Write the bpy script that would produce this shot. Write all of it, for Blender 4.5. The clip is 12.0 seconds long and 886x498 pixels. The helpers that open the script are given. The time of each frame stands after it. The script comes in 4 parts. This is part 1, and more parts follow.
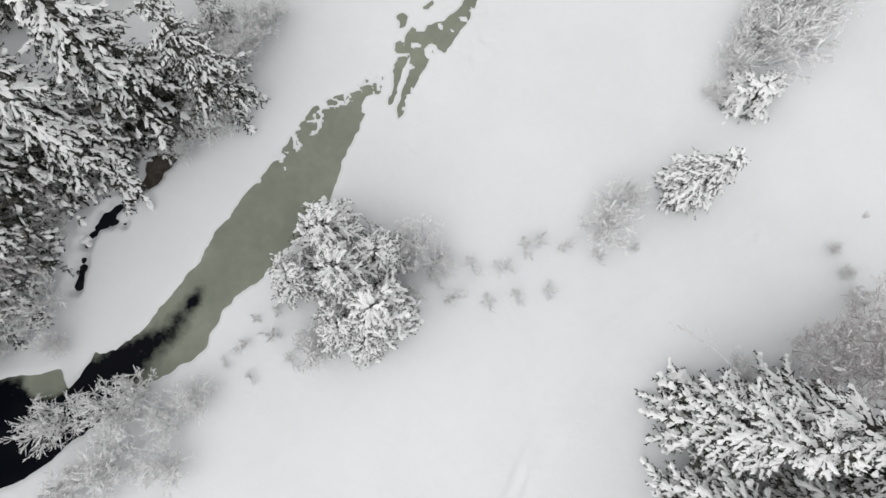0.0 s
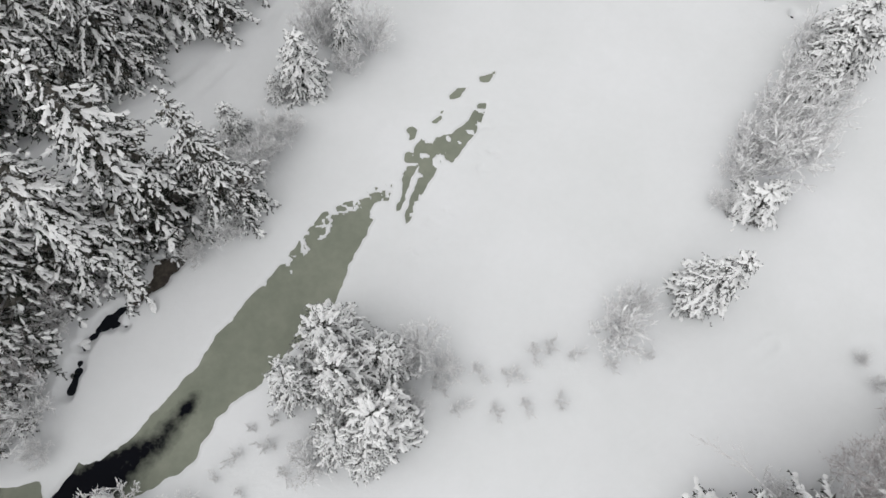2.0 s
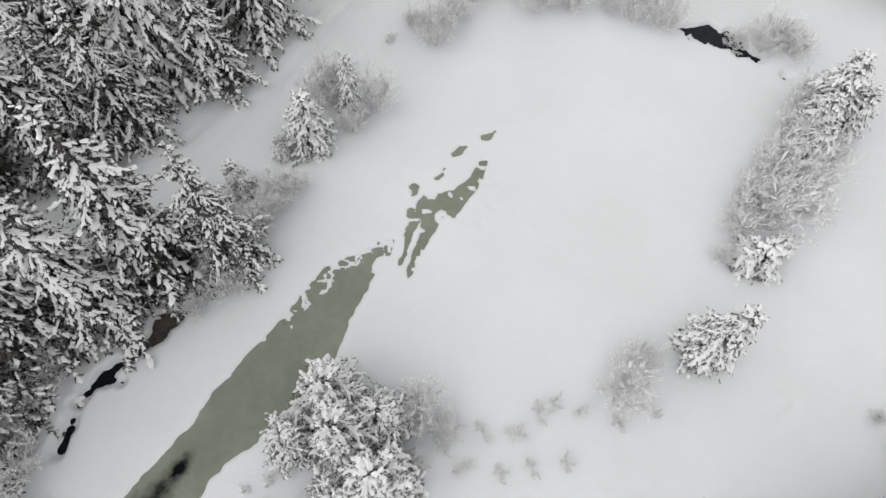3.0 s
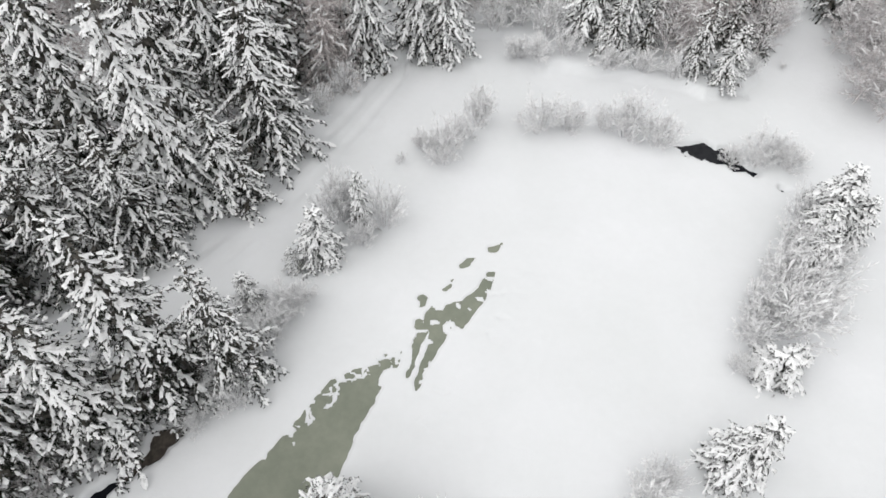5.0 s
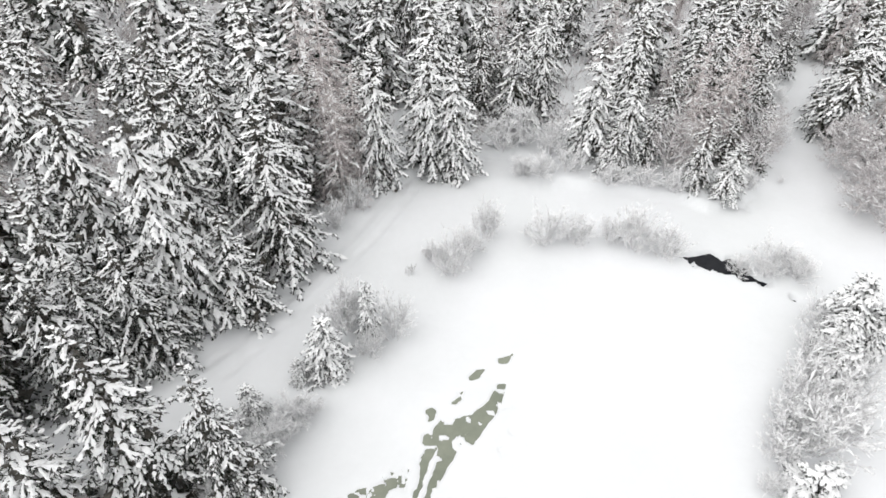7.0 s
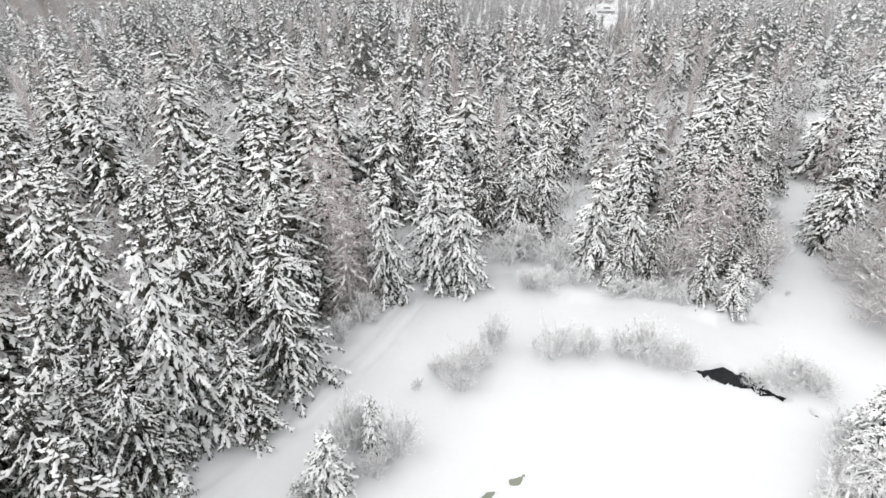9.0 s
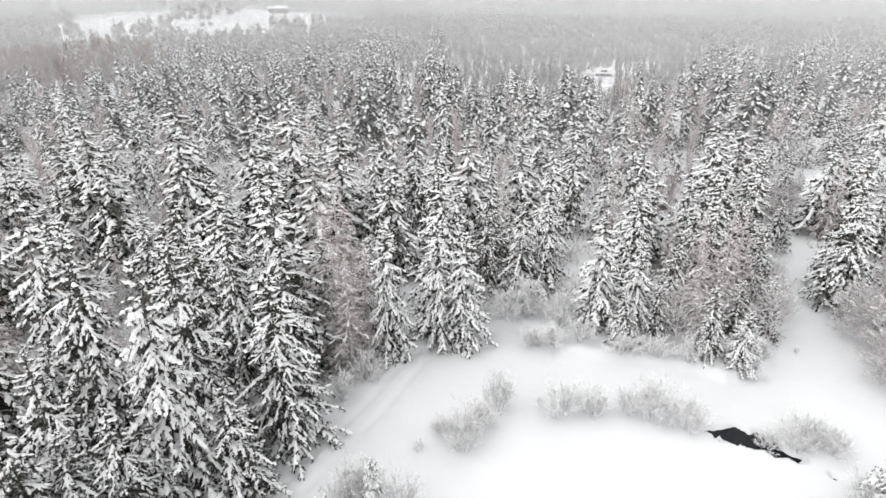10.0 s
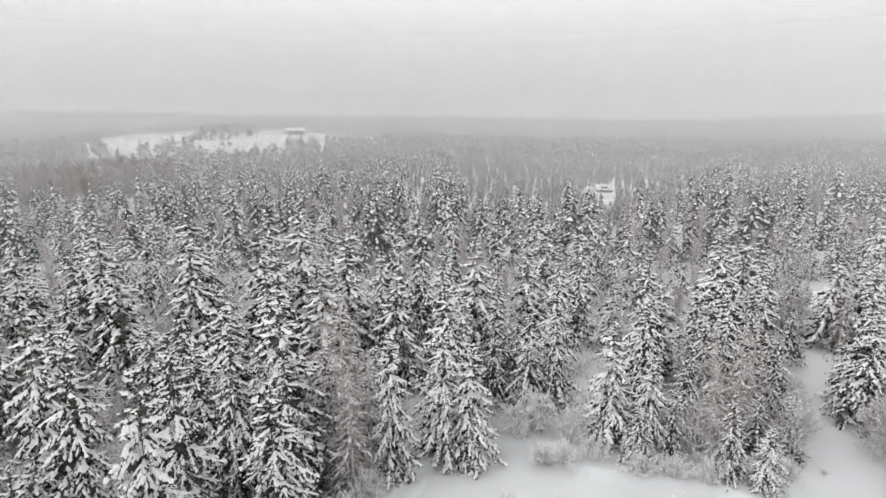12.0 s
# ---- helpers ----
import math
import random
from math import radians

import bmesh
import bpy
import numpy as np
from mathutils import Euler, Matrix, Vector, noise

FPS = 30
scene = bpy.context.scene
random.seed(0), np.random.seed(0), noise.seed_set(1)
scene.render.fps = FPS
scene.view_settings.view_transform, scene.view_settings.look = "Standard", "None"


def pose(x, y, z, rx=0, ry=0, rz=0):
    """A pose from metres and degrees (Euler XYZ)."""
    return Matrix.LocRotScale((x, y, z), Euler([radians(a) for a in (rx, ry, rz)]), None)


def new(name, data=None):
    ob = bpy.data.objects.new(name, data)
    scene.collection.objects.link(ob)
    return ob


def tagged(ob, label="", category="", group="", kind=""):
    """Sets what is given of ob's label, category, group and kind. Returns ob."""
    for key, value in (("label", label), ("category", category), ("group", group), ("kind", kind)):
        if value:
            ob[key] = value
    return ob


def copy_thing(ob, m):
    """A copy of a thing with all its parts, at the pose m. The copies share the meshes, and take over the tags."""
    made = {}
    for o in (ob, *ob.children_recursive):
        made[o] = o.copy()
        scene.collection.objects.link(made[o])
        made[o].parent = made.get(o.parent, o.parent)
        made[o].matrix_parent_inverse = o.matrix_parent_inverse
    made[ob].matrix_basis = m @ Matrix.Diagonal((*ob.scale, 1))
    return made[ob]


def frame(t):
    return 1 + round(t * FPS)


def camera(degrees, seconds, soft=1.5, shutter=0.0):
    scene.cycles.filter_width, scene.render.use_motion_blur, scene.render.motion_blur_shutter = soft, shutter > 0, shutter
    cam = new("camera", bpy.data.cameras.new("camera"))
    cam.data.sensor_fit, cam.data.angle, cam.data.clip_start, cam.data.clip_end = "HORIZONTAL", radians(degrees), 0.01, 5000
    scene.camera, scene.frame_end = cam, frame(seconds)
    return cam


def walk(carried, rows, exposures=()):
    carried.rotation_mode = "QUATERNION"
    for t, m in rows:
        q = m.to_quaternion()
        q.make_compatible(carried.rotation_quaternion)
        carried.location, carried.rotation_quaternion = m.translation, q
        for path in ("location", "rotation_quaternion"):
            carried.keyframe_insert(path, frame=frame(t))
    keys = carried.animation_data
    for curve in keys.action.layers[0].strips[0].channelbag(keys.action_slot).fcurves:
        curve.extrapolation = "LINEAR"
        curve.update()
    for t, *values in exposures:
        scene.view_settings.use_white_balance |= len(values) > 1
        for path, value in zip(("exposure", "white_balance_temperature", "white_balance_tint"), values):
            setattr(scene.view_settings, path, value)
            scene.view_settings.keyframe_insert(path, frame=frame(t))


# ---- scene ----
# ------------------------------------------------------------ camera
cam = camera(74.9, 12.0, 1.55)
# seconds, place in metres, turn in degrees
PATH = [
    (0, -0.95, 1.44, 33.30, 8.28, -4.35, -2.44),
    (0.5, -0.84, 1.29, 33.09, 11.01, -4.01, -2.33),
    (1, -0.73, 1.15, 32.89, 13.92, -3.71, -2.18),
    (1.5, -0.62, 0.99, 32.70, 16.86, -3.36, -2.03),
    (2, -0.52, 0.84, 32.55, 19.83, -3.16, -1.79),
    (2.5, -0.42, 0.68, 32.42, 22.82, -2.94, -1.65),
    (3, -0.33, 0.52, 32.32, 25.86, -2.70, -1.62),
    (5, -0.07, 0.13, 32.13, 37.46, -1.45, -1.38),
    (5.5, -0.03, 0.07, 32.06, 40.27, -1.20, -1.26),
    (6, 0.00, -0.00, 32.00, 43.12, -0.97, -1.11),
    (6.5, 0.02, -0.08, 31.94, 46.01, -0.76, -0.96),
    (7, 0.03, -0.16, 31.89, 48.87, -0.58, -0.81),
    (9, -0.01, -0.54, 31.57, 60.60, -0.01, -0.47),
    (9.5, -0.01, -0.53, 31.53, 63.39, 0.09, -0.34),
    (10, -0.01, -0.50, 31.50, 66.20, 0.20, -0.24),
    (10.5, -0.01, -0.49, 31.48, 68.99, 0.24, -0.07),
    (11, -0.02, -0.48, 31.46, 71.73, 0.22, 0.07),
    (11.5, -0.03, -0.48, 31.43, 74.48, 0.19, 0.24),
    (12, -0.05, -0.48, 31.40, 77.22, 0.17, 0.38),
]
EXPOSURES = [(0, 0.13), (1, 0.14), (1.5, 0.06), (3, 0.05), (5, 0.34), (6.5, 0.57), (9, 0.61), (10.5, 0.63), (11, 0.60), (11.5, 0.47), (12, 0.22)]
walk(cam, [(row[0], pose(*row[1:])) for row in PATH], EXPOSURES)

# ------------------------------------------------------------ overcast daylight
SUN_HEIGHT, SUN_TURN = 45.0, 242.0
world = bpy.data.worlds.new("overcast_sky")
scene.world = world
world.use_nodes = True
wt = world.node_tree
wt.nodes.clear()
w_out = wt.nodes.new("ShaderNodeOutputWorld")
w_bg = wt.nodes.new("ShaderNodeBackground")
w_sky = wt.nodes.new("ShaderNodeTexSky")
w_sky.sky_type, w_sky.sun_disc = "NISHITA", False
w_sky.sun_elevation, w_sky.sun_rotation = radians(SUN_HEIGHT), radians(SUN_TURN)
w_sky.dust_density, w_sky.air_density = 4.0, 1.0
w_grey = wt.nodes.new("ShaderNodeHueSaturation")
w_grey.inputs["Saturation"].default_value = 0.05
w_dim = wt.nodes.new("ShaderNodeMix")
w_dim.data_type, w_dim.blend_type = "RGBA", "MULTIPLY"
w_dim.inputs["Factor"].default_value = 1.0
w_dim.inputs["B"].default_value = (0.012, 0.012, 0.012, 1)
w_coord = wt.nodes.new("ShaderNodeTexCoord")
w_sep = wt.nodes.new("ShaderNodeSeparateXYZ")
w_ramp = wt.nodes.new("ShaderNodeValToRGB")
ramp = w_ramp.color_ramp
ramp.elements[0].position, ramp.elements[0].color = 0.0, (0.80, 0.80, 0.80, 1)
ramp.elements[1].position, ramp.elements[1].color = 1.0, (1.12, 1.14, 1.17, 1)
ramp.interpolation = "B_SPLINE"
mid = ramp.elements.new(0.18)
mid.color = (1.04, 1.042, 1.042, 1)
w_add = wt.nodes.new("ShaderNodeMix")
w_add.data_type, w_add.blend_type = "RGBA", "ADD"
w_add.inputs["Factor"].default_value = 1.0
L = wt.links.new
L(w_sky.outputs[0], w_grey.inputs["Color"])
L(w_grey.outputs[0], w_dim.inputs["A"])
L(w_coord.outputs["Generated"], w_sep.inputs[0])
L(w_sep.outputs["Z"], w_ramp.inputs[0])
L(w_ramp.outputs[0], w_add.inputs["A"])
L(w_dim.outputs["Result"], w_add.inputs["B"])
L(w_add.outputs["Result"], w_bg.inputs["Color"])
L(w_bg.outputs[0], w_out.inputs[0])
w_bg.inputs["Strength"].default_value = 0.795
sun_data = bpy.data.lights.new("sun", "SUN")
sun_data.energy, sun_data.angle, sun_data.color = 0.95, radians(70), (1.0, 0.985, 0.97)
sun = new("sun", sun_data)
sun.matrix_world = pose(0, 0, 200, 90 - SUN_HEIGHT, 0, 180 - SUN_TURN)


# ------------------------------------------------------------ materials
def material(name, rough=0.9, spec=0.2):
    m = bpy.data.materials.new(name)
    m.use_nodes = True
    b = m.node_tree.nodes["Principled BSDF"]
    b.inputs["Roughness"].default_value = rough
    b.inputs["Specular IOR Level"].default_value = spec
    return m, m.node_tree, b


def noise_node(nt, scale, detail=4.0, space="Object", rough=0.6):
    c = nt.nodes.new("ShaderNodeTexCoord")
    n = nt.nodes.new("ShaderNodeTexNoise")
    n.inputs["Scale"].default_value, n.inputs["Detail"].default_value = scale, detail
    n.inputs["Roughness"].default_value = rough
    nt.links.new(c.outputs[space], n.inputs["Vector"])
    return n


def ramp_node(nt, source, stops):
    r = nt.nodes.new("ShaderNodeValToRGB")
    e = r.color_ramp.elements
    for k, (p, c) in enumerate(stops):
        s = e[k] if k < 2 else e.new(p)
        s.position, s.color = p, (*c, 1)
    nt.links.new(source, r.inputs[0])
    return r


def bump_node(nt, b, source, strength, distance):
    n = nt.nodes.new("ShaderNodeBump")
    n.inputs["Strength"].default_value, n.inputs["Distance"].default_value = strength, distance
    nt.links.new(source, n.inputs["Height"])
    nt.links.new(n.outputs[0], b.inputs["Normal"])
    return n


def mix_colour(nt, fac, a, b, how="MIX"):
    n = nt.nodes.new("ShaderNodeMix")
    n.data_type, n.blend_type = "RGBA", how
    for key, v in (("Factor", fac), ("A", a), ("B", b)):
        if isinstance(v, bpy.types.NodeSocket):
            nt.links.new(v, n.inputs[key])
        else:
            n.inputs[key].default_value = v
    return n.outputs["Result"]


def make_snow():
    m, nt, b = material("snow", 0.75, 0.25)
    big = noise_node(nt, 0.09, 5)
    r = ramp_node(nt, big.outputs[0], [(0.3, (0.669, 0.682, 0.690)), (0.7, (0.729, 0.738, 0.755))])
    fine = noise_node(nt, 1.7, 8, rough=0.7)
    col = mix_colour(nt, 0.06, r.outputs[0], fine.outputs[0], "MULTIPLY")
    nt.links.new(col, b.inputs["Base Color"])
    bump_node(nt, b, fine.outputs[0], 0.25, 0.12)
    return m


def make_tree_snow():
    m, nt, b = material("snow_on_boughs", 0.8, 0.2)
    n = noise_node(nt, 5.0, 5, rough=0.7)
    r = ramp_node(nt, n.outputs[0], [(0.3, (0.84, 0.845, 0.85)), (0.6, (0.90, 0.903, 0.906))])
    poke = noise_node(nt, 13.0, 4, rough=0.7)
    bare = ramp_node(nt, poke.outputs[0], [(0.30, (1, 1, 1)), (0.36, (0, 0, 0))])
    col = mix_colour(nt, bare.outputs[0], r.outputs[0], (0.12, 0.125, 0.11, 1))
    nt.links.new(col, b.inputs["Base Color"])
    bump_node(nt, b, poke.outputs[0], 0.6, 0.08)
    return m


def make_needles(name, frost):
    m, nt, b = material(name, 0.85, 0.15)
    g = nt.nodes.new("ShaderNodeNewGeometry")
    r = ramp_node(nt, g.outputs["Random Per Island"],
                  [(0.0, (0.008 + 0.1 * frost, 0.010 + 0.1 * frost, 0.007 + 0.1 * frost)), (1.0, (0.40 + 0.6 * frost, 0.40 + 0.6 * frost, 0.41 + 0.6 * frost)), (0.46 - 0.7 * frost, (0.026 + 0.2 * frost, 0.031 + 0.2 * frost, 0.022 + 0.2 * frost)), (0.64 - 0.8 * frost, (0.08 + 0.4 * frost, 0.084 + 0.4 * frost, 0.075 + 0.4 * frost)), (0.83 - 0.8 * frost, (0.30 + 0.5 * frost, 0.30 + 0.5 * frost, 0.30 + 0.5 * frost))])
    n = noise_node(nt, 9.0, 3)
    col = mix_colour(nt, 0.6, r.outputs[0], n.outputs[0], "MULTIPLY")
    nt.links.new(col, b.inputs["Base Color"])
    return m


def make_frost_twig(name, dark, light):
    m, nt, b = material(name, 0.85, 0.15)
    g = nt.nodes.new("ShaderNodeNewGeometry")
    r = ramp_node(nt, g.outputs["Random Per Island"], [(0.0, dark), (1.0, light), (0.35, tuple(0.55 * p + 0.45 * q for p, q in zip(dark, light)))])
    n = noise_node(nt, 6.0, 4)
    n2 = ramp_node(nt, n.outputs[0], [(0.35, (0.75, 0.75, 0.75)), (0.65, (1, 1, 1))])
    col = mix_colour(nt, 1.0, r.outputs[0], n2.outputs[0], "MULTIPLY")
    nt.links.new(col, b.inputs["Base Color"])
    return m


def make_bark():
    m, nt, b = material("bark", 0.9, 0.1)
    n = noise_node(nt, 7.0, 6)
    r = ramp_node(nt, n.outputs[0], [(0.35, (0.045, 0.035, 0.03)), (0.7, (0.16, 0.14, 0.125))])
    nt.links.new(r.outputs[0], b.inputs["Base Color"])
    bump_node(nt, b, n.outputs[0], 0.8, 0.05)
    return m


def make_ice():
    m, nt, b = material("slush_ice", 0.5, 0.02)
    a = nt.nodes.new("ShaderNodeAttribute")
    a.attribute_name = "clearness"
    n = noise_node(nt, 0.35, 5)
    n2 = noise_node(nt, 2.2, 6)
    green = ramp_node(nt, n.outputs[0], [(0.3, (0.200, 0.218, 0.175)), (0.7, (0.285, 0.300, 0.245))])
    fac = nt.nodes.new("ShaderNodeMath")
    fac.operation = "MULTIPLY_ADD"
    fac.inputs[1].default_value, fac.inputs[2].default_value = 0.9, -0.45
    nt.links.new(n2.outputs[0], fac.inputs[0])
    add = nt.nodes.new("ShaderNodeMath")
    add.operation, add.use_clamp = "ADD", True
    nt.links.new(fac.outputs[0], add.inputs[0])
    nt.links.new(a.outputs["Fac"], add.inputs[1])
    shape = ramp_node(nt, add.outputs[0], [(0.12, (0, 0, 0)), (0.85, (1, 1, 1))])
    grain = mix_colour(nt, 0.25, green.outputs[0], n2.outputs[0], "MULTIPLY")
    col = mix_colour(nt, shape.outputs[0], grain, (0.0030, 0.0036, 0.0062, 1))
    nt.links.new(col, b.inputs["Base Color"])
    rough = ramp_node(nt, shape.outputs[0], [(0.0, (0.6, 0.6, 0.6)), (1.0, (0.12, 0.12, 0.12))])
    nt.links.new(rough.outputs[0], b.inputs["Roughness"])
    return m


def make_water():
    m, nt, b = material("dark_stream_water", 0.08, 0.12)
    n = noise_node(nt, 1.5, 4)
    r = ramp_node(nt, n.outputs[0], [(0.3, (0.004, 0.005, 0.008)), (0.7, (0.014, 0.015, 0.018))])
    nt.links.new(r.outputs[0], b.inputs["Base Color"])
    bump_node(nt, b, n.outputs[0], 0.1, 0.03)
    return m


def make_plain(name, a, c, scale, rough=0.8):
    m, nt, b = material(name, rough, 0.2)
    n = noise_node(nt, scale, 5)
    r = ramp_node(nt, n.outputs[0], [(0.3, a), (0.7, c)])
    nt.links.new(r.outputs[0], b.inputs["Base Color"])
    return m


SNOW, TREE_SNOW, NEEDLES, BARK = make_snow(), make_tree_snow(), make_needles("spruce_needles", 0.0), make_bark()
FROSTY = make_needles("frosted_needles", 0.25)
ICE, WATER = make_ice(), make_water()
FROST = make_frost_twig("frosted_twigs", (0.62, 0.605, 0.61), (0.94, 0.94, 0.95))
LARCH = make_frost_twig("larch_twigs", (0.33, 0.285, 0.278), (0.84, 0.795, 0.79))
WHITE_TWIG = make_frost_twig("rimed_stalks", (0.66, 0.65, 0.65), (0.92, 0.92, 0.93))
MAUVE = make_frost_twig("frosted_birch_twigs", (0.30, 0.27, 0.27), (0.85, 0.825, 0.83))
RED_TWIG = make_frost_twig("brown_twigs", (0.15, 0.10, 0.085), (0.40, 0.325, 0.30))
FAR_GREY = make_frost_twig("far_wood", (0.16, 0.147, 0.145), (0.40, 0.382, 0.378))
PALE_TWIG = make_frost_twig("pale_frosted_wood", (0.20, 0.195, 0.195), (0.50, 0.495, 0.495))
# inner twigs, with the shade inside the crowns put into their dark colour
SHADE_TWIG = make_plain("shaded_inner_twigs", (0.050, 0.046, 0.038), (0.16, 0.15, 0.135), 4.0)
BANK_BROWN = make_plain("bank_brown", (0.035, 0.030, 0.026), (0.11, 0.094, 0.08), 3.0)


# ------------------------------------------------------------ mesh helpers
def mesh_of(name, verts, faces, mats, index=None, smooth=False):
    me = bpy.data.meshes.new(name)
    verts, faces = np.asarray(verts, np.float32), np.asarray(faces, np.int32)
    k = faces.shape[1]
    me.vertices.add(len(verts))
    me.vertices.foreach_set("co", verts.ravel())
    me.loops.add(faces.size)
    me.loops.foreach_set("vertex_index", faces.ravel())
    me.polygons.add(len(faces))
    me.polygons.foreach_set("loop_start", np.arange(0, faces.size, k, dtype=np.int32))
    for m in mats:
        me.materials.append(m)
    if index is not None:
        me.polygons.foreach_set("material_index", np.asarray(index, np.int32))
    me.polygons.foreach_set("use_smooth", np.full(len(faces), smooth))
    me.update(calc_edges=True)
    return me


def part(name, me, parent, label=""):
    ob = new(name, me)
    ob.parent = parent
    return tagged(ob, label)


class Pile:
    """Collects triangles."""

    def __init__(self):
        self.v, self.f, self.n, self.m = [], [], 0, []

    def add(self, verts, faces, mat=0):
        verts = np.asarray(verts, float).reshape(-1, 3)
        faces = np.asarray(faces, int).reshape(-1, 3)
        self.v.append(verts)
        self.f.append(faces + self.n)
        self.m.append(np.full(len(faces), mat))
        self.n += len(verts)

    def mesh(self, name, mats, smooth=False):
        return mesh_of(name, np.concatenate(self.v), np.concatenate(self.f), mats, np.concatenate(self.m), smooth)


def unit(v):
    return v / np.maximum(np.linalg.norm(v, axis=-1, keepdims=True), 1e-9)


def value_noise(x, y, size, seed=0):
    """Smooth noise from 0 to 1 over the plane, with features of that size."""
    table = np.random.RandomState(seed).rand(256, 256)
    u, v = x / size, y / size
    i, j = np.floor(u).astype(int), np.floor(v).astype(int)
    a, b = u - i, v - j
    a, b = a * a * (3 - 2 * a), b * b * (3 - 2 * b)
    t = lambda p, q: table[p % 256, q % 256]
    return (t(i, j) * (1 - a) + t(i + 1, j) * a) * (1 - b) + (t(i, j + 1) * (1 - a) + t(i + 1, j + 1) * a) * b


def inside_distance(x, y, poly):
    """Distance to the polygon's edge, negative inside."""
    poly = np.array(poly)
    d = np.full(x.shape, 1e9)
    inside = np.zeros(x.shape, bool)
    for (ax, ay), (bx, by) in zip(poly, np.roll(poly, -1, axis=0)):
        ex, ey = bx - ax, by - ay
        s = np.clip(((x - ax) * ex + (y - ay) * ey) / (ex * ex + ey * ey + 1e-12), 0, 1)
        d = np.minimum(d, np.hypot(x - ax - s * ex, y - ay - s * ey))
        if abs(by - ay) > 1e-9:
            inside ^= ((ay > y) != (by > y)) & (x < ex * (y - ay) / (by - ay) + ax)
    return np.where(inside, -d, d)


def line_distance(x, y, line):
    d = np.full(np.shape(x), 1e9)
    for (ax, ay), (bx, by) in zip(line[:-1], line[1:]):
        ex, ey = bx - ax, by - ay
        s = np.clip(((x - ax) * ex + (y - ay) * ey) / (ex * ex + ey * ey + 1e-12), 0, 1)
        d = np.minimum(d, np.hypot(x - ax - s * ex, y - ay - s * ey))
    return d


def step(x, a, b):
    s = np.clip((x - a) / (b - a), 0, 1)
    return s * s * (3 - 2 * s)


# ------------------------------------------------------------ plan of the ground
RIVER = [
    (-2.51, 16.76), (-1.39, 16.90), (-1.56, 15.79), (-2.22, 14.97), (-2.75, 14.03), (-3.61, 12.30), (-4.54, 9.92), (-5.47, 8.27), (-6.76, 6.82),
    (-8.91, 4.62), (-9.90, 3.76), (-10.88, 2.79), (-11.29, 1.88), (-11.52, 1.11), (-12.75, 0.16), (-15.10, -1.00), (-16.67, -2.25), (-18.35, -3.33),
    (-20.26, -4.95), (-22.97, -6.33), (-25.57, -8.09), (-26.01, -2.48), (-23.90, -0.85), (-22.25, -0.11), (-20.10, 0.08), (-19.16, 0.25), (-18.82, -0.66),
    (-18.21, -0.10), (-17.66, 0.63), (-17.59, 1.14), (-16.34, 0.96), (-14.70, 2.64), (-12.69, 5.07), (-12.03, 6.07), (-11.61, 7.13), (-10.87, 7.82),
    (-10.25, 8.40), (-10.13, 8.95), (-8.67, 10.86), (-7.38, 12.47), (-6.39, 13.73), (-5.56, 14.94), (-4.39, 15.46), (-3.21, 15.98),
]
STREAK = [
    (-0.77, 15.69), (-0.65, 17.26), (-0.69, 18.04), (-0.52, 19.04), (-0.09, 19.16), (0.76, 20.29), (1.67, 20.07), (2.80, 20.71), (3.60, 21.59),
    (4.25, 22.73), (4.82, 22.73), (4.30, 20.91), (3.50, 20.05), (2.90, 19.22), (2.40, 18.49), (1.81, 18.82), (1.43, 18.02), (0.52, 16.48), (-0.16, 15.39),
    (-0.56, 14.27), (-0.33, 15.57), (0.08, 16.86), (0.36, 17.63), (0.56, 18.91), (0.02, 18.03), (-0.33, 16.87),
]
FLECKS = [
    [(2.62, 23.31), (2.96, 23.79), (3.68, 24.07), (3.25, 23.49)],
    [(4.25, 24.36), (4.52, 24.81), (5.55, 25.26), (5.18, 24.61)],
    [(1.34, 21.38), (1.85, 22.28), (2.04, 22.28), (1.94, 21.56)],
    [(-1.23, 14.97), (-1.00, 15.54), (-0.77, 15.54), (-0.96, 15.04)],
    [(-0.23, 20.09), (-0.16, 20.73), (0.02, 20.69), (0.02, 20.17)],
]
HOLE_LEFT = [(-18.15, 7.58), (-17.88, 8.30), (-17.38, 8.93), (-16.84, 9.41), (-16.51, 9.24), (-16.72, 8.60), (-16.46, 8.27), (-17.10, 8.13), (-17.64, 7.76)]
HOLE_RIGHT = [(21.32, 35.69), (22.51, 35.79), (23.46, 35.97), (24.03, 35.97), (24.85, 35.14), (25.27, 34.33), (25.90, 33.46), (26.83, 32.62), (26.64, 32.36), (25.20, 32.81), (24.39, 33.14), (23.55, 33.66), (22.63, 34.12), (21.76, 34.32)]
HOLE_FIR = [(25.77, 42.39), (27.98, 41.99), (29.26, 42.08), (29.41, 43.33), (28.07, 43.75)]
BANK_FOOT = [(-15.7, 9.3), (-14.2, 11.2), (-12.5, 13.6), (-13.1, 14.0), (-14.9, 12.0), (-16.3, 10.0)]
HOLE_DOTS = [(-18.52, 6.30, 0.10), (-18.50, 5.84, 0.13), (-18.58, 5.46, 0.11), (-18.60, 5.10, 0.14), (-18.67, 4.81, 0.15), (-18.35, 7.05, 0.07), (28.04, 30.74, 0.18)]
CLEAR_ICE = [(-12.04, 4.27, 0.40), (-12.39, 3.65, 0.60), (-13.58, 1.98, 0.85), (-14.91, 1.16, 1.15), (-16.5, 0.0, 1.6), (-18.48, -1.73, 2.6), (-22.02, -3.85, 4.2), (-25.74, -5.88, 5.0)]
